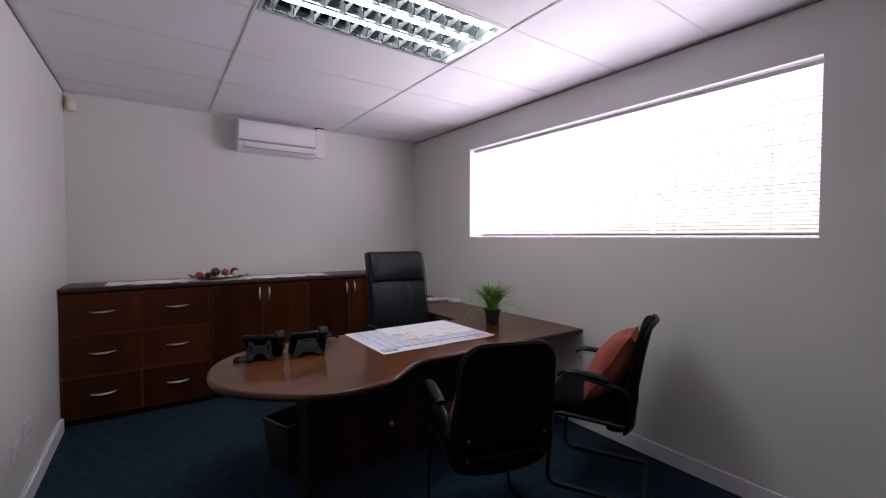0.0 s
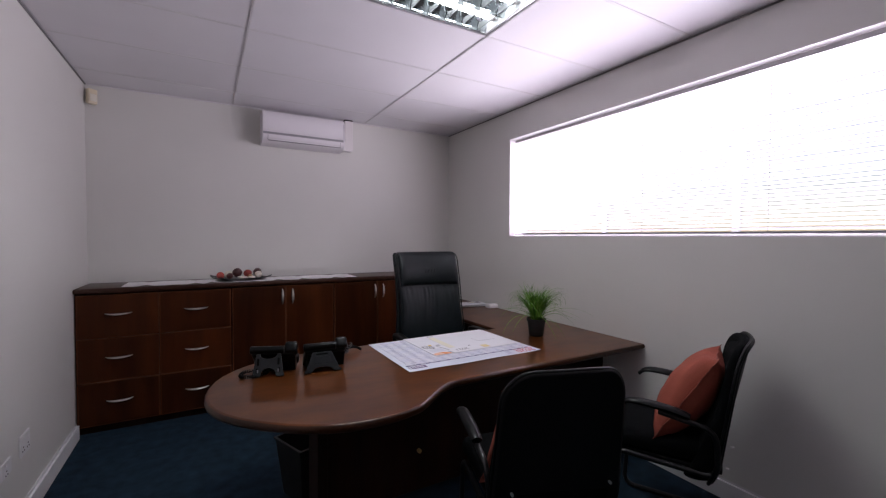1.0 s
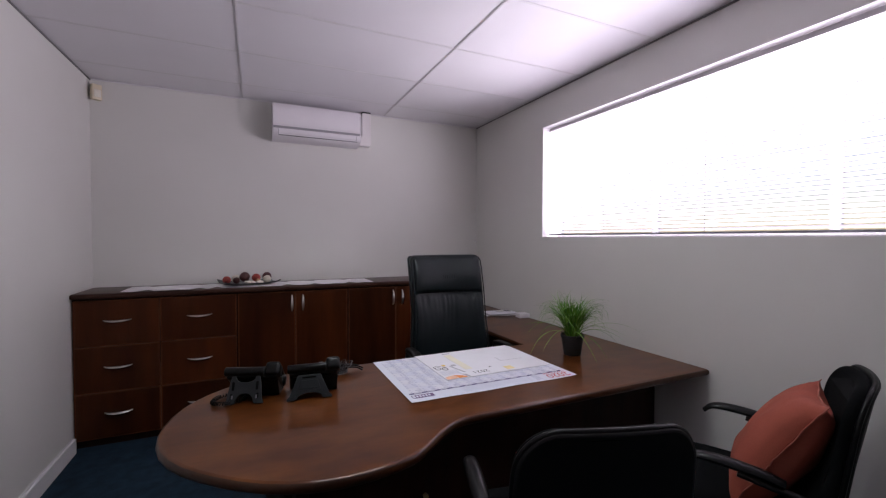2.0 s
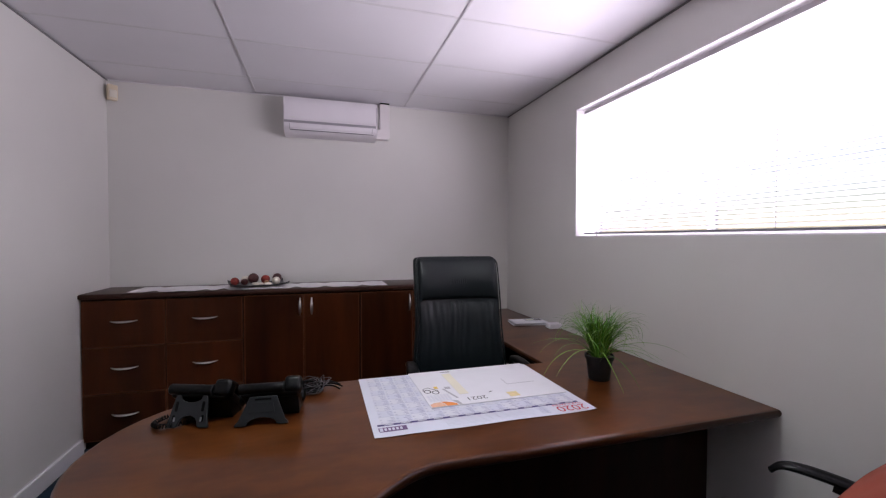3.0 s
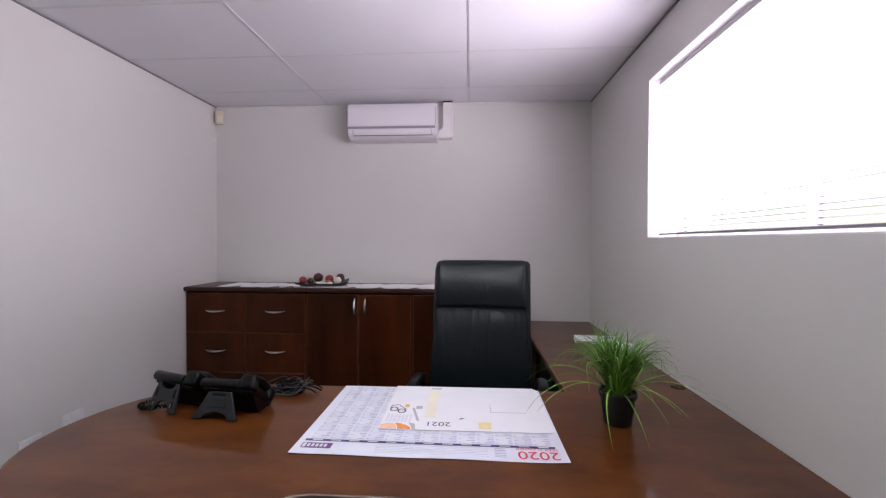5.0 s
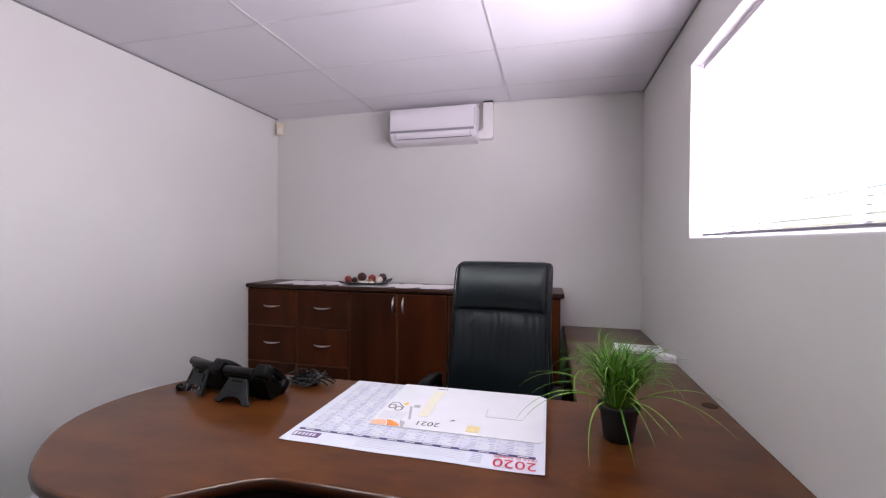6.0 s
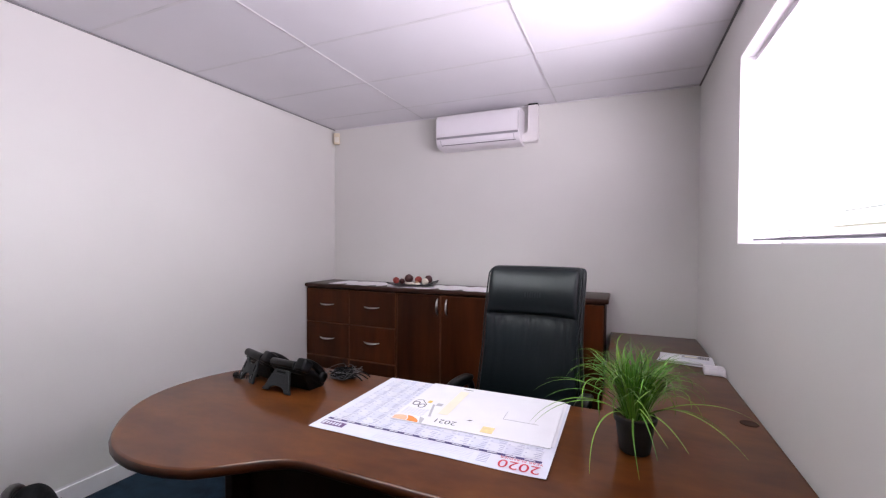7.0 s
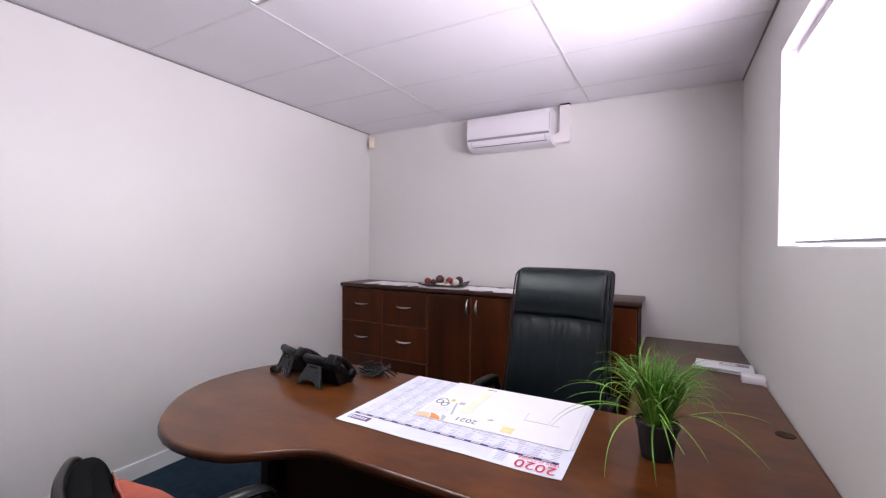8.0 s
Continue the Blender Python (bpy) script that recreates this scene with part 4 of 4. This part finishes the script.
# pictured spectacles, pens and an orange corner
swoosh = [(-0.236, -0.212), (-0.190, -0.212), (-0.192, -0.200), (-0.206, -0.184), (-0.230, -0.170), (-0.252, -0.166), (-0.240, -0.188)]
part("orange_corner", slab(swoosh, ZS, ZS + 0.0005, 0.0001, 1), M_ORANGE, sheet)
pale = [(-0.298, -0.212), (-0.240, -0.212), (-0.243, -0.190), (-0.256, -0.170), (-0.280, -0.172), (-0.300, -0.184)]
part("peach_corner", slab(pale, ZS, ZS + 0.0005, 0.0001, 1), M_PEACH, sheet)
part("grey_corner", slab([(-0.184, -0.212), (-0.172, -0.212), (-0.178, -0.172), (-0.202, -0.160)], ZS, ZS + 0.0005, 0.0001, 1), M_GREYP, sheet)
for cx, cy in ((-0.274, -0.045), (-0.242, -0.062)):
    ring = [Vector((cx + 0.014 * math.cos(a), cy + 0.018 * math.sin(a), ZS + 0.0007)) for a in [2 * math.pi * j / 20 for j in range(21)]]
    part("drawn_ring", tube(ring, 0.0024, 4, 0.4), M_BLACK, sheet)
part("drawn_line", tube([(-0.290, -0.034, ZS + 0.0007), (-0.285, -0.010, ZS + 0.0007), (-0.262, -0.002, ZS + 0.0007), (-0.226, -0.046, ZS + 0.0007)], 0.0018, 4, 0.4), M_BLACK, sheet)
part("drawn_pen", slab([(-0.205, -0.03), (-0.195, -0.03), (-0.165, -0.145), (-0.175, -0.145)], ZS, ZS + 0.0005, 0.0001, 1), M_GREYP, sheet)
part("drawn_tab", flat_boxes([(-0.19, -0.165, -0.035, -0.01)], ZS, ZS + 0.0005), M_GREYP, sheet)
part("drawn_card", flat_boxes([(-0.235, -0.218, -0.02, 0.005)], ZS, ZS + 0.0005), M_YEL2, sheet)
part("drawn_keys", flat_boxes([(-0.290 + 0.014 * i, -0.280 + 0.014 * i, -0.155 + 0.014 * j, -0.145 + 0.014 * j) for i in range(7) for j in range(5)], ZS, ZS + 0.0005), M_LAV2, sheet)

# ---- things on the return ----
mg = thing("magazine", pose(2.835, 4.07, DZ, 0, 0, -8), "stack of pale printed brochures lying by the wall", "magazine")
for i in range(3):
    part("booklet", box(-0.135, 0.135, -0.085, 0.085, 0.001 + 0.007 * i, 0.0075 + 0.007 * i, 0.0008, 1), M_PAPER if i != 1 else M_GREYP, mg, at=pose(0.004 * i, -0.003 * i, 0, 0, 0, 3 * i - 3))
part("cover_print", flat_boxes([(-0.09, 0.12, 0.0, 0.06)], 0.0222, 0.0226), M_GREYP, mg)
part("cover_print", flat_boxes([(-0.02, 0.09, -0.04, -0.01), (0.03, 0.12, -0.07, -0.05)], 0.0222, 0.0226), M_LAV2, mg)
part("cover_print", flat_boxes([(0.0, 0.06, 0.015, 0.045)], 0.0227, 0.0231), M_YEL, mg)
part("cover_stripes", flat_boxes([(0.07 + 0.008 * i, 0.0735 + 0.008 * i, 0.0, 0.062) for i in range(7)], 0.0227, 0.0231), M_BLACK, mg)
part("cover_panel", flat_boxes([(-0.125, -0.015, -0.06, 0.05)], 0.0227, 0.0230), M_PAPER, mg)
bx = thing("power_adapter", pose(2.945, 3.86, DZ, 0, 0, -4), "small white plastic adapter box beside the wall", "adapter")
part("case", box(-0.048, 0.048, -0.038, 0.038, 0.0005, 0.037, 0.0025, 2), M_AC, bx, smooth=True)
part("lead", tube(smooth_path([(0.03, -0.038, 0.008), (0.045, -0.055, 0.004), (0.052, -0.03, 0.004), (0.053, 0.08, 0.004), (0.04, 0.2, 0.004)], 6), 0.0025, 6), M_AC, bx, smooth=True)


# ---- potted grass ----
pot = thing("potted_plant", pose(2.537, 2.793, DZ), "artificial green grass plant in a small black plastic pot", "plant")
part("pot", lathe([(0.001, 0.0005), (0.045, 0.0005), (0.048, 0.004), (0.061, 0.100), (0.066, 0.101), (0.068, 0.118), (0.064, 0.120), (0.060, 0.108), (0.001, 0.108)], 32), M_POT, pot, smooth=True)
bm = bmesh.new()
bmesh.ops.create_grid(bm, x_segments=14, y_segments=14, size=0.056)
for v in list(bm.verts):
    if v.co.xy.length > 0.058:
        v.co.xy = v.co.xy.normalized() * 0.0585
    v.co.z = 0.111 + 0.006 * noise.noise(v.co * 60)
part("soil", bm, M_SOIL, pot)


def blade(bm, r0, az, length, lean, bend, width, limp=False):
    """One arching blade of grass: a folded, tapering strip that bows over under its own weight."""
    sway, bow = (rng.uniform(-0.7, 0.7), rng.uniform(0.7, 1.1)) if limp else (rng.uniform(-2.4, 2.4), rng.uniform(1.6, 2.8))
    p = Vector((r0 * math.cos(az), r0 * math.sin(az), 0.106))
    pts = [p.copy()]
    n = 14
    for j in range(n):
        t = (j + 0.5) / n
        tip = radians(lean + bend * t ** bow)
        head = az + sway * t * t
        p = p + length / n * Vector((math.sin(tip) * math.cos(head), math.sin(tip) * math.sin(head), math.cos(tip)))
        p.z = max(p.z, 0.006 + 0.002 * rng.random())
        pts.append(p.copy())
    rows = []
    for j, p in enumerate(pts):
        t = j / n
        d = (pts[min(j + 1, n)] - pts[max(j - 1, 0)]).normalized()
        s1 = d.cross(Vector((0, 0, 1)))
        s1 = s1.normalized() if s1.length > 1e-4 else Vector((-math.sin(az), math.cos(az), 0))
        nrm = s1.cross(d)
        w = width * (0.65 + 0.45 * math.sin(math.pi * min(1, t * 1.1 + 0.15))) * (1 - t ** 4) + 0.0004
        rows.append([bm.verts.new(p - s1 * w + nrm * w * 0.5), bm.verts.new(p), bm.verts.new(p + s1 * w + nrm * w * 0.5)])
    for a, b in zip(rows, rows[1:]):
        for i in range(2):
            bm.faces.new((a[i], a[i + 1], b[i + 1], b[i]))


rng = random.Random(11)
for mi, m_ in enumerate((M_LEAF, M_LEAF2)):
    bm = bmesh.new()
    for k in range(165 if mi == 0 else 80):
        lean = rng.uniform(1, 22)
        blade(bm, rng.uniform(0, 0.034), rng.uniform(0, 6.283), rng.uniform(0.17, 0.300), lean, rng.uniform(15, 100) + lean * rng.uniform(1.5, 5.0), rng.uniform(0.0016, 0.0026))
    part("foliage", bm, m_, pot, smooth=True)
for k in range(62):
    bm = bmesh.new()
    lean = rng.uniform(3, 27)
    blade(bm, rng.uniform(0.008, 0.036), k / 62 * 6.283 + rng.uniform(-0.15, 0.15), rng.uniform(0.23, 0.345), lean, rng.uniform(105, 180) - 0.8 * lean, rng.uniform(0.0019, 0.0029))
    part("leaf", bm, M_LEAF if k % 3 else M_LEAF2, pot, smooth=True)
# long blades that hang over the rim, most of them on the open side of the desk
for k in range(13):
    bm = bmesh.new()
    lean = rng.uniform(26, 46)
    blade(bm, rng.uniform(0.018, 0.038), radians(rng.uniform(-200, 25)), rng.uniform(0.27, 0.40), lean, rng.uniform(85, 112), rng.uniform(0.0022, 0.0030), True)
    part("leaf", bm, M_LEAF2 if k % 3 else M_LEAF, pot, smooth=True)

# ---- executive chair ----
ex = thing("executive_chair", pose(2.046, 3.315, 0, 0, 0.2, 174.6) @ Matrix.Diagonal((1, 1, 1.037, 1)), "high-backed black leather executive swivel chair behind the desk", "chair")


def back_fn(p, c):
    """Swells the back into a head roll and a ruched lower cushion; local z is up, +y the sitter's side."""
    z = p.z
    wide = 1.0 + 0.12 * max(0, -z / 0.39) - 0.02 * max(0, z / 0.39) + 0.03 * max(0, z / 0.39) - 0.02 * max(0, (z - 0.30) / 0.09) ** 3
    front = 1 if c[1] > 0.2 else 0
    y = p.y
    if front:
        edge = max(0.0, 1 - abs(c[0]) ** 9)
        if z > 0.15:
            s_ = (z - 0.15) / 0.235
            y += edge * (0.034 * math.sin(math.pi * min(1, max(0.03, s_))) ** 0.6)
        elif z > 0.13:
            y -= edge * 0.012
        else:
            s_ = (z + 0.39) / 0.52
            gather = max(0.0, s_) ** 2.2
            fold = gather * (0.0030 * math.sin(p.x * 128 + 2.6 * math.sin(p.x * 31) + 4 * noise.noise(Vector((p.x * 5, z * 4, 3)))) + 0.0050 * noise.noise(Vector((p.x * 42, z * 5, 7))))
            y += edge * (0.013 * math.sin(math.pi * min(1, s_)) - 0.012 * math.exp((z - 0.13) / 0.05) + fold + 0.0025 * noise.noise(Vector((p.x * 16, z * 4, 0))))
    y += 0.05 * (p.x / 0.27) ** 2          # wraps forward at the sides
    return Vector((p.x * wide, y - 0.16 * (z + 0.39) * 0.9 - 0.05 * (max(0, z) / 0.39) ** 2, z))


part("backrest", rbox(0.492, 0.085, 0.78, 0.026, 76, back_fn), M_LEATHER, ex, smooth=True, at=pose(0, -0.115, 0.855))
# a short row of stitched pleats on the head roll
for k in range(7):
    x = -0.045 + 0.013 * k
    ends = [back_fn(Vector((x, 0.0425, z)), (x / 0.246, 1, z / 0.39)) + Vector((0, -0.0004, 0)) for z in (0.238, 0.250, 0.262)]
    part("stitched_pleat", tube(ends, 0.0030, 6), M_LEATHER, ex, smooth=True, at=pose(0, -0.115, 0.855))
rim = [(-0.247, -0.30)] + [(-0.247, -0.30 + 0.06 * k) for k in range(1, 11)] + [(-0.247, 0.352), (-0.238, 0.372), (-0.222, 0.380)] + [(-0.222 + 0.0444 * k, 0.382) for k in range(1, 10)]
rim += [(0.222, 0.380), (0.238, 0.372), (0.247, 0.352)] + [(0.247, 0.30 - 0.06 * k) for k in range(11)]
part("piping", tube([back_fn(Vector((x, 0.0385, z)), (1, 0, z / 0.39)) for x, z in rim], 0.0042, 8), M_LEATHER, ex, smooth=True, at=pose(0, -0.115, 0.855))
part("back_shell", rbox(0.52, 0.05, 0.76, 0.024, 14, lambda p, c: back_fn(p, (c[0], -1, c[2])) + Vector((0, -0.03, 0))), M_LEATHER, ex, "black leather outer shell with piped seam", smooth=True, at=pose(0, -0.125, 0.862))
part("seat", rbox(0.52, 0.50, 0.12, 0.045, 16, lambda p, c: Vector((p.x, p.y, p.z + (0.02 * (1 - c[0] ** 2) * (1 - c[1] ** 2) if p.z > 0 else 0)))), M_LEATHER, ex, smooth=True, at=pose(0, 0.13, 0.47))
for a in (-1, 1):
    pts = smooth_path([(a * 0.275, -0.06, 0.50), (a * 0.30, -0.07, 0.60), (a * 0.305, -0.02, 0.665), (a * 0.305, 0.10, 0.675), (a * 0.305, 0.22, 0.655), (a * 0.298, 0.30, 0.60), (a * 0.28, 0.29, 0.50), (a * 0.255, 0.22, 0.44)], 6)
    ar = part("armrest", tube(pts, [0.017 + 0.013 * math.sin(math.pi * i / (len(pts) - 1)) for i in range(len(pts))], 10, 0.75), M_PLASTIC, ex, smooth=True)
    part("arm_pad", rbox(0.058, 0.30, 0.034, 0.0165, 12, lambda p, c: Vector((p.x, p.y, p.z - 0.055 * max(0, c[1]) ** 2.5 - 0.012 * max(0, -c[1]) ** 2))), M_PLASTIC, ar, smooth=True, at=pose(a * 0.305, 0.10, 0.685))
part("mechanism", box(-0.09, 0.09, 0.02, 0.24, 0.375, 0.412, 0.008), M_TUBE, ex)
part("gas_lift", lathe([(0.001, 0.10), (0.03, 0.10), (0.03, 0.24), (0.02, 0.245), (0.02, 0.38), (0.001, 0.38)], 16), M_TUBE, ex, smooth=True, at=pose(0, 0.13, 0))
for k in range(5):
    a = radians(72 * k + 20)
    c_, s_ = math.cos(a), math.sin(a)
    part("base_leg", tube([(0.02 * c_, 0.13 + 0.02 * s_, 0.115), (0.15 * c_, 0.13 + 0.15 * s_, 0.10), (0.30 * c_, 0.13 + 0.30 * s_, 0.072)], [0.026, 0.02, 0.014], 8), M_TUBE, ex, smooth=True)
    part("caster", tube([(0.30 * c_ - 0.018 * s_, 0.13 + 0.30 * s_ + 0.018 * c_, 0.027), (0.30 * c_ + 0.018 * s_, 0.13 + 0.30 * s_ - 0.018 * c_, 0.027)], 0.0265, 14), M_PLASTIC, ex, smooth=True)


# ---- visitor chairs with cushions ----
TALL = Matrix.Diagonal((1, 1, 1.07, 1))


def visitor_chair(at, label):
    t = thing("visitor_chair", at @ TALL, label, "chair", "visitor chairs")

    def bend(bm, lean=0.13, swell=0.0):
        # stands the flat board up: outline y becomes height, leaning back and hugging the sitter
        for v in bm.verts:
            x, h, th = v.co.x, v.co.y, v.co.z
            v.co = Vector((x, -0.245 - lean * (h + 0.26) + 0.95 * x * x + th * (1 + swell * max(0, 0.05 - h)) + 2.6 * max(0, -h - 0.15) ** 2, h + 0.012 * (1 - (x / 0.22) ** 2) * max(0, h / 0.27)))
        return bm

    part("backrest", bend(slab(dense(round_rect(0.474, 0.564, 0.10, 8, 0.12)), 0.0, 0.042, 0.020, 5), swell=5.0), M_FABRIC, t, smooth=True, at=pose(0, 0, 0.608))
    part("back_shell", bend(slab(dense(round_rect(0.48, 0.57, 0.10, 8, 0.12)), -0.014, 0.004, 0.008, 3)), M_VINYL, t, "smooth black moulded back shell", smooth=True, at=pose(0, 0, 0.608))
    edge = dense(round_rect(0.478, 0.568, 0.10, 8, 0.12), 0.02)
    bm = bmesh.new()
    for x, h in edge + edge[:1]:
        bm.verts.new((x, h, -0.002))
    strip = [v.co.copy() for v in bend(bm).verts]
    bm.free()
    part("edge_trim", tube(strip, 0.0075, 8), M_PLASTIC, t, "glossy black edge strip", smooth=True, at=pose(0, 0, 0.608))
    part("seat", rbox(0.46, 0.47, 0.075, 0.032, 14, lambda p, c: Vector((p.x * (1 + 0.04 * c[1]), p.y, p.z + (0.012 * (1 - c[0] ** 2) if p.z > 0 else 0) - 0.03 * max(0, c[1] - 0.5) ** 2))), M_FABRIC, t, smooth=True, at=pose(0, 0.015, 0.445))
    part("seat_pan", rbox(0.44, 0.44, 0.022, 0.009, 6), M_VINYL, t, smooth=True, at=pose(0, 0.0, 0.402))
    for a in (-1, 1):
        x = a * 0.238
        pts = fillet([(x, -0.27, 0.016), (x, 0.235, 0.016), (x, 0.205, 0.40), (x, -0.205, 0.385), (a * 0.258, -0.195, 0.575), (a * 0.265, 0.02, 0.610)], 0.06, 6)
        part("side_tube", tube(pts, 0.0115, 10), M_TUBE, t, "bent black steel tube", smooth=True)
        # arm pad with a down-turned tip
        prof = smooth_path([(a * 0.265, -0.10, 0.613), (a * 0.266, -0.03, 0.628), (a * 0.266, 0.08, 0.636), (a * 0.264, 0.14, 0.630), (a * 0.262, 0.17, 0.606)], 5)
        part("arm_pad", tube(prof, [0.016 + 0.011 * math.sin(math.pi * min(1, 0.15 + i / len(prof))) for i in range(len(prof))], 10, 0.55), M_PLASTIC, t, smooth=True)
        for z, y in ((0.50, -0.251), (0.41, -0.236)):
            part("screw", tube([(a * 0.185, y - 0.006, z), (a * 0.185, y + 0.006, z)], 0.005, 8), M_CHROME, t, smooth=True)
    part("cross_tube", tube([(-0.238, -0.27, 0.016), (0.238, -0.27, 0.016)], 0.0115, 10), M_TUBE, t, smooth=True)
    part("cross_tube", tube([(-0.238, 0.15, 0.392), (0.238, 0.15, 0.392)], 0.010, 10), M_TUBE, t, smooth=True)
    return t


def dense(pts, step=0.03):
    out = []
    for a, b in zip(pts, pts[1:] + pts[:1]):
        n = max(1, int(math.dist(a, b) / step))
        out += [(a[0] + (b[0] - a[0]) * i / n, a[1] + (b[1] - a[1]) * i / n) for i in range(n)]
    return out


def cushion(at, label, seed, s=0.21, front=0.125, rear=0.055):
    c = thing("cushion", at, label, "cushion", "chair cushions")
    n = 26
    bm = bmesh.new()
    sides = []
    for sgn in (1, -1):
        g = []
        for i in range(n + 1):
            row = []
            for j in range(n + 1):
                u, v = -1 + 2 * i / n, -1 + 2 * j / n
                puff = ((1 - u * u) * (1 - v * v)) ** 0.46
                pull = 1 - 0.10 * (1 - abs(v) ** 2) * abs(u) ** 3
                pull2 = 1 - 0.10 * (1 - abs(u) ** 2) * abs(v) ** 3
                wr = 0.006 * noise.noise(Vector((u * 2.2 + seed, v * 2.2, sgn))) + 0.004 * noise.noise(Vector((u * 5 + seed, v * 3, sgn * 2)))
                row.append(bm.verts.new((u * s * pull, v * s * pull2, (rear if sgn > 0 else -front) * puff + wr * (1 if puff > 0.05 else 0.6))))
            g.append(row)
        for a, b in zip(g, g[1:]):
            for j in range(n):
                bm.faces.new((a[j], a[j + 1], b[j + 1], b[j]))
    bmesh.ops.remove_doubles(bm, verts=bm.verts, dist=0.0035)
    part("cover", bm, M_TERRA, c, smooth=True)
    # a flat stitched flange round the edge
    ring_o, ring_i = [], []
    m = 80
    bm = bmesh.new()
    for k in range(m):
        f = k / m * 4
        e, t = int(f), -1 + 2 * (f - int(f))
        u, v = ((t, -1), (1, t), (-t, 1), (-1, -t))[e]
        pull = 1 - 0.10 * (1 - abs(v) ** 2) * abs(u) ** 3
        pull2 = 1 - 0.10 * (1 - abs(u) ** 2) * abs(v) ** 3
        wv = 0.004 * math.sin(k * 0.9 + seed) + 0.003 * math.sin(k * 2.1)
        ring_i.append([bm.verts.new((u * s * pull * 0.97, v * s * pull2 * 0.97, d)) for d in (0.0025, -0.0025)])
        ring_o.append([bm.verts.new((u * (s * pull + 0.006), v * (s * pull2 + 0.006), wv * 0.5 + d)) for d in (0.0015, -0.0015)])
    for k in range(m):
        k2 = (k + 1) % m
        bm.faces.new((ring_i[k][0], ring_i[k2][0], ring_o[k2][0], ring_o[k][0]))
        bm.faces.new((ring_i[k][1], ring_o[k][1], ring_o[k2][1], ring_i[k2][1]))
        bm.faces.new((ring_o[k][0], ring_o[k2][0], ring_o[k2][1], ring_o[k][1]))
        bm.faces.new((ring_i[k][0], ring_i[k][1], ring_i[k2][1], ring_i[k2][0]))
    part("flange", bm, M_PIPE, c)
    return c


CHAIR_A = pose(1.705, 1.90, 0, 0, 0, -18)
CHAIR_B = pose(2.510, 1.826, 0, 0, 0, 27)
visitor_chair(CHAIR_A, "black fabric visitor chair with bent tube frame and cushion")
visitor_chair(CHAIR_B, "black fabric visitor chair with cushion, near the window wall")
cushion(CHAIR_A @ pose(-0.035, -0.148, 0.674, 108, 0, 3) @ pose(0, 0, 0, 0, 0, -5), "terracotta square cushion leaning in the visitor chair", 1.0, 0.196, 0.11)
cushion(CHAIR_B @ pose(0.012, -0.085, 0.690, 121, 0, -4) @ pose(0, 0, 0, 0, 0, -5), "terracotta square cushion propped in the visitor chair by the wall", 4.0, 0.225, 0.095, 0.11)
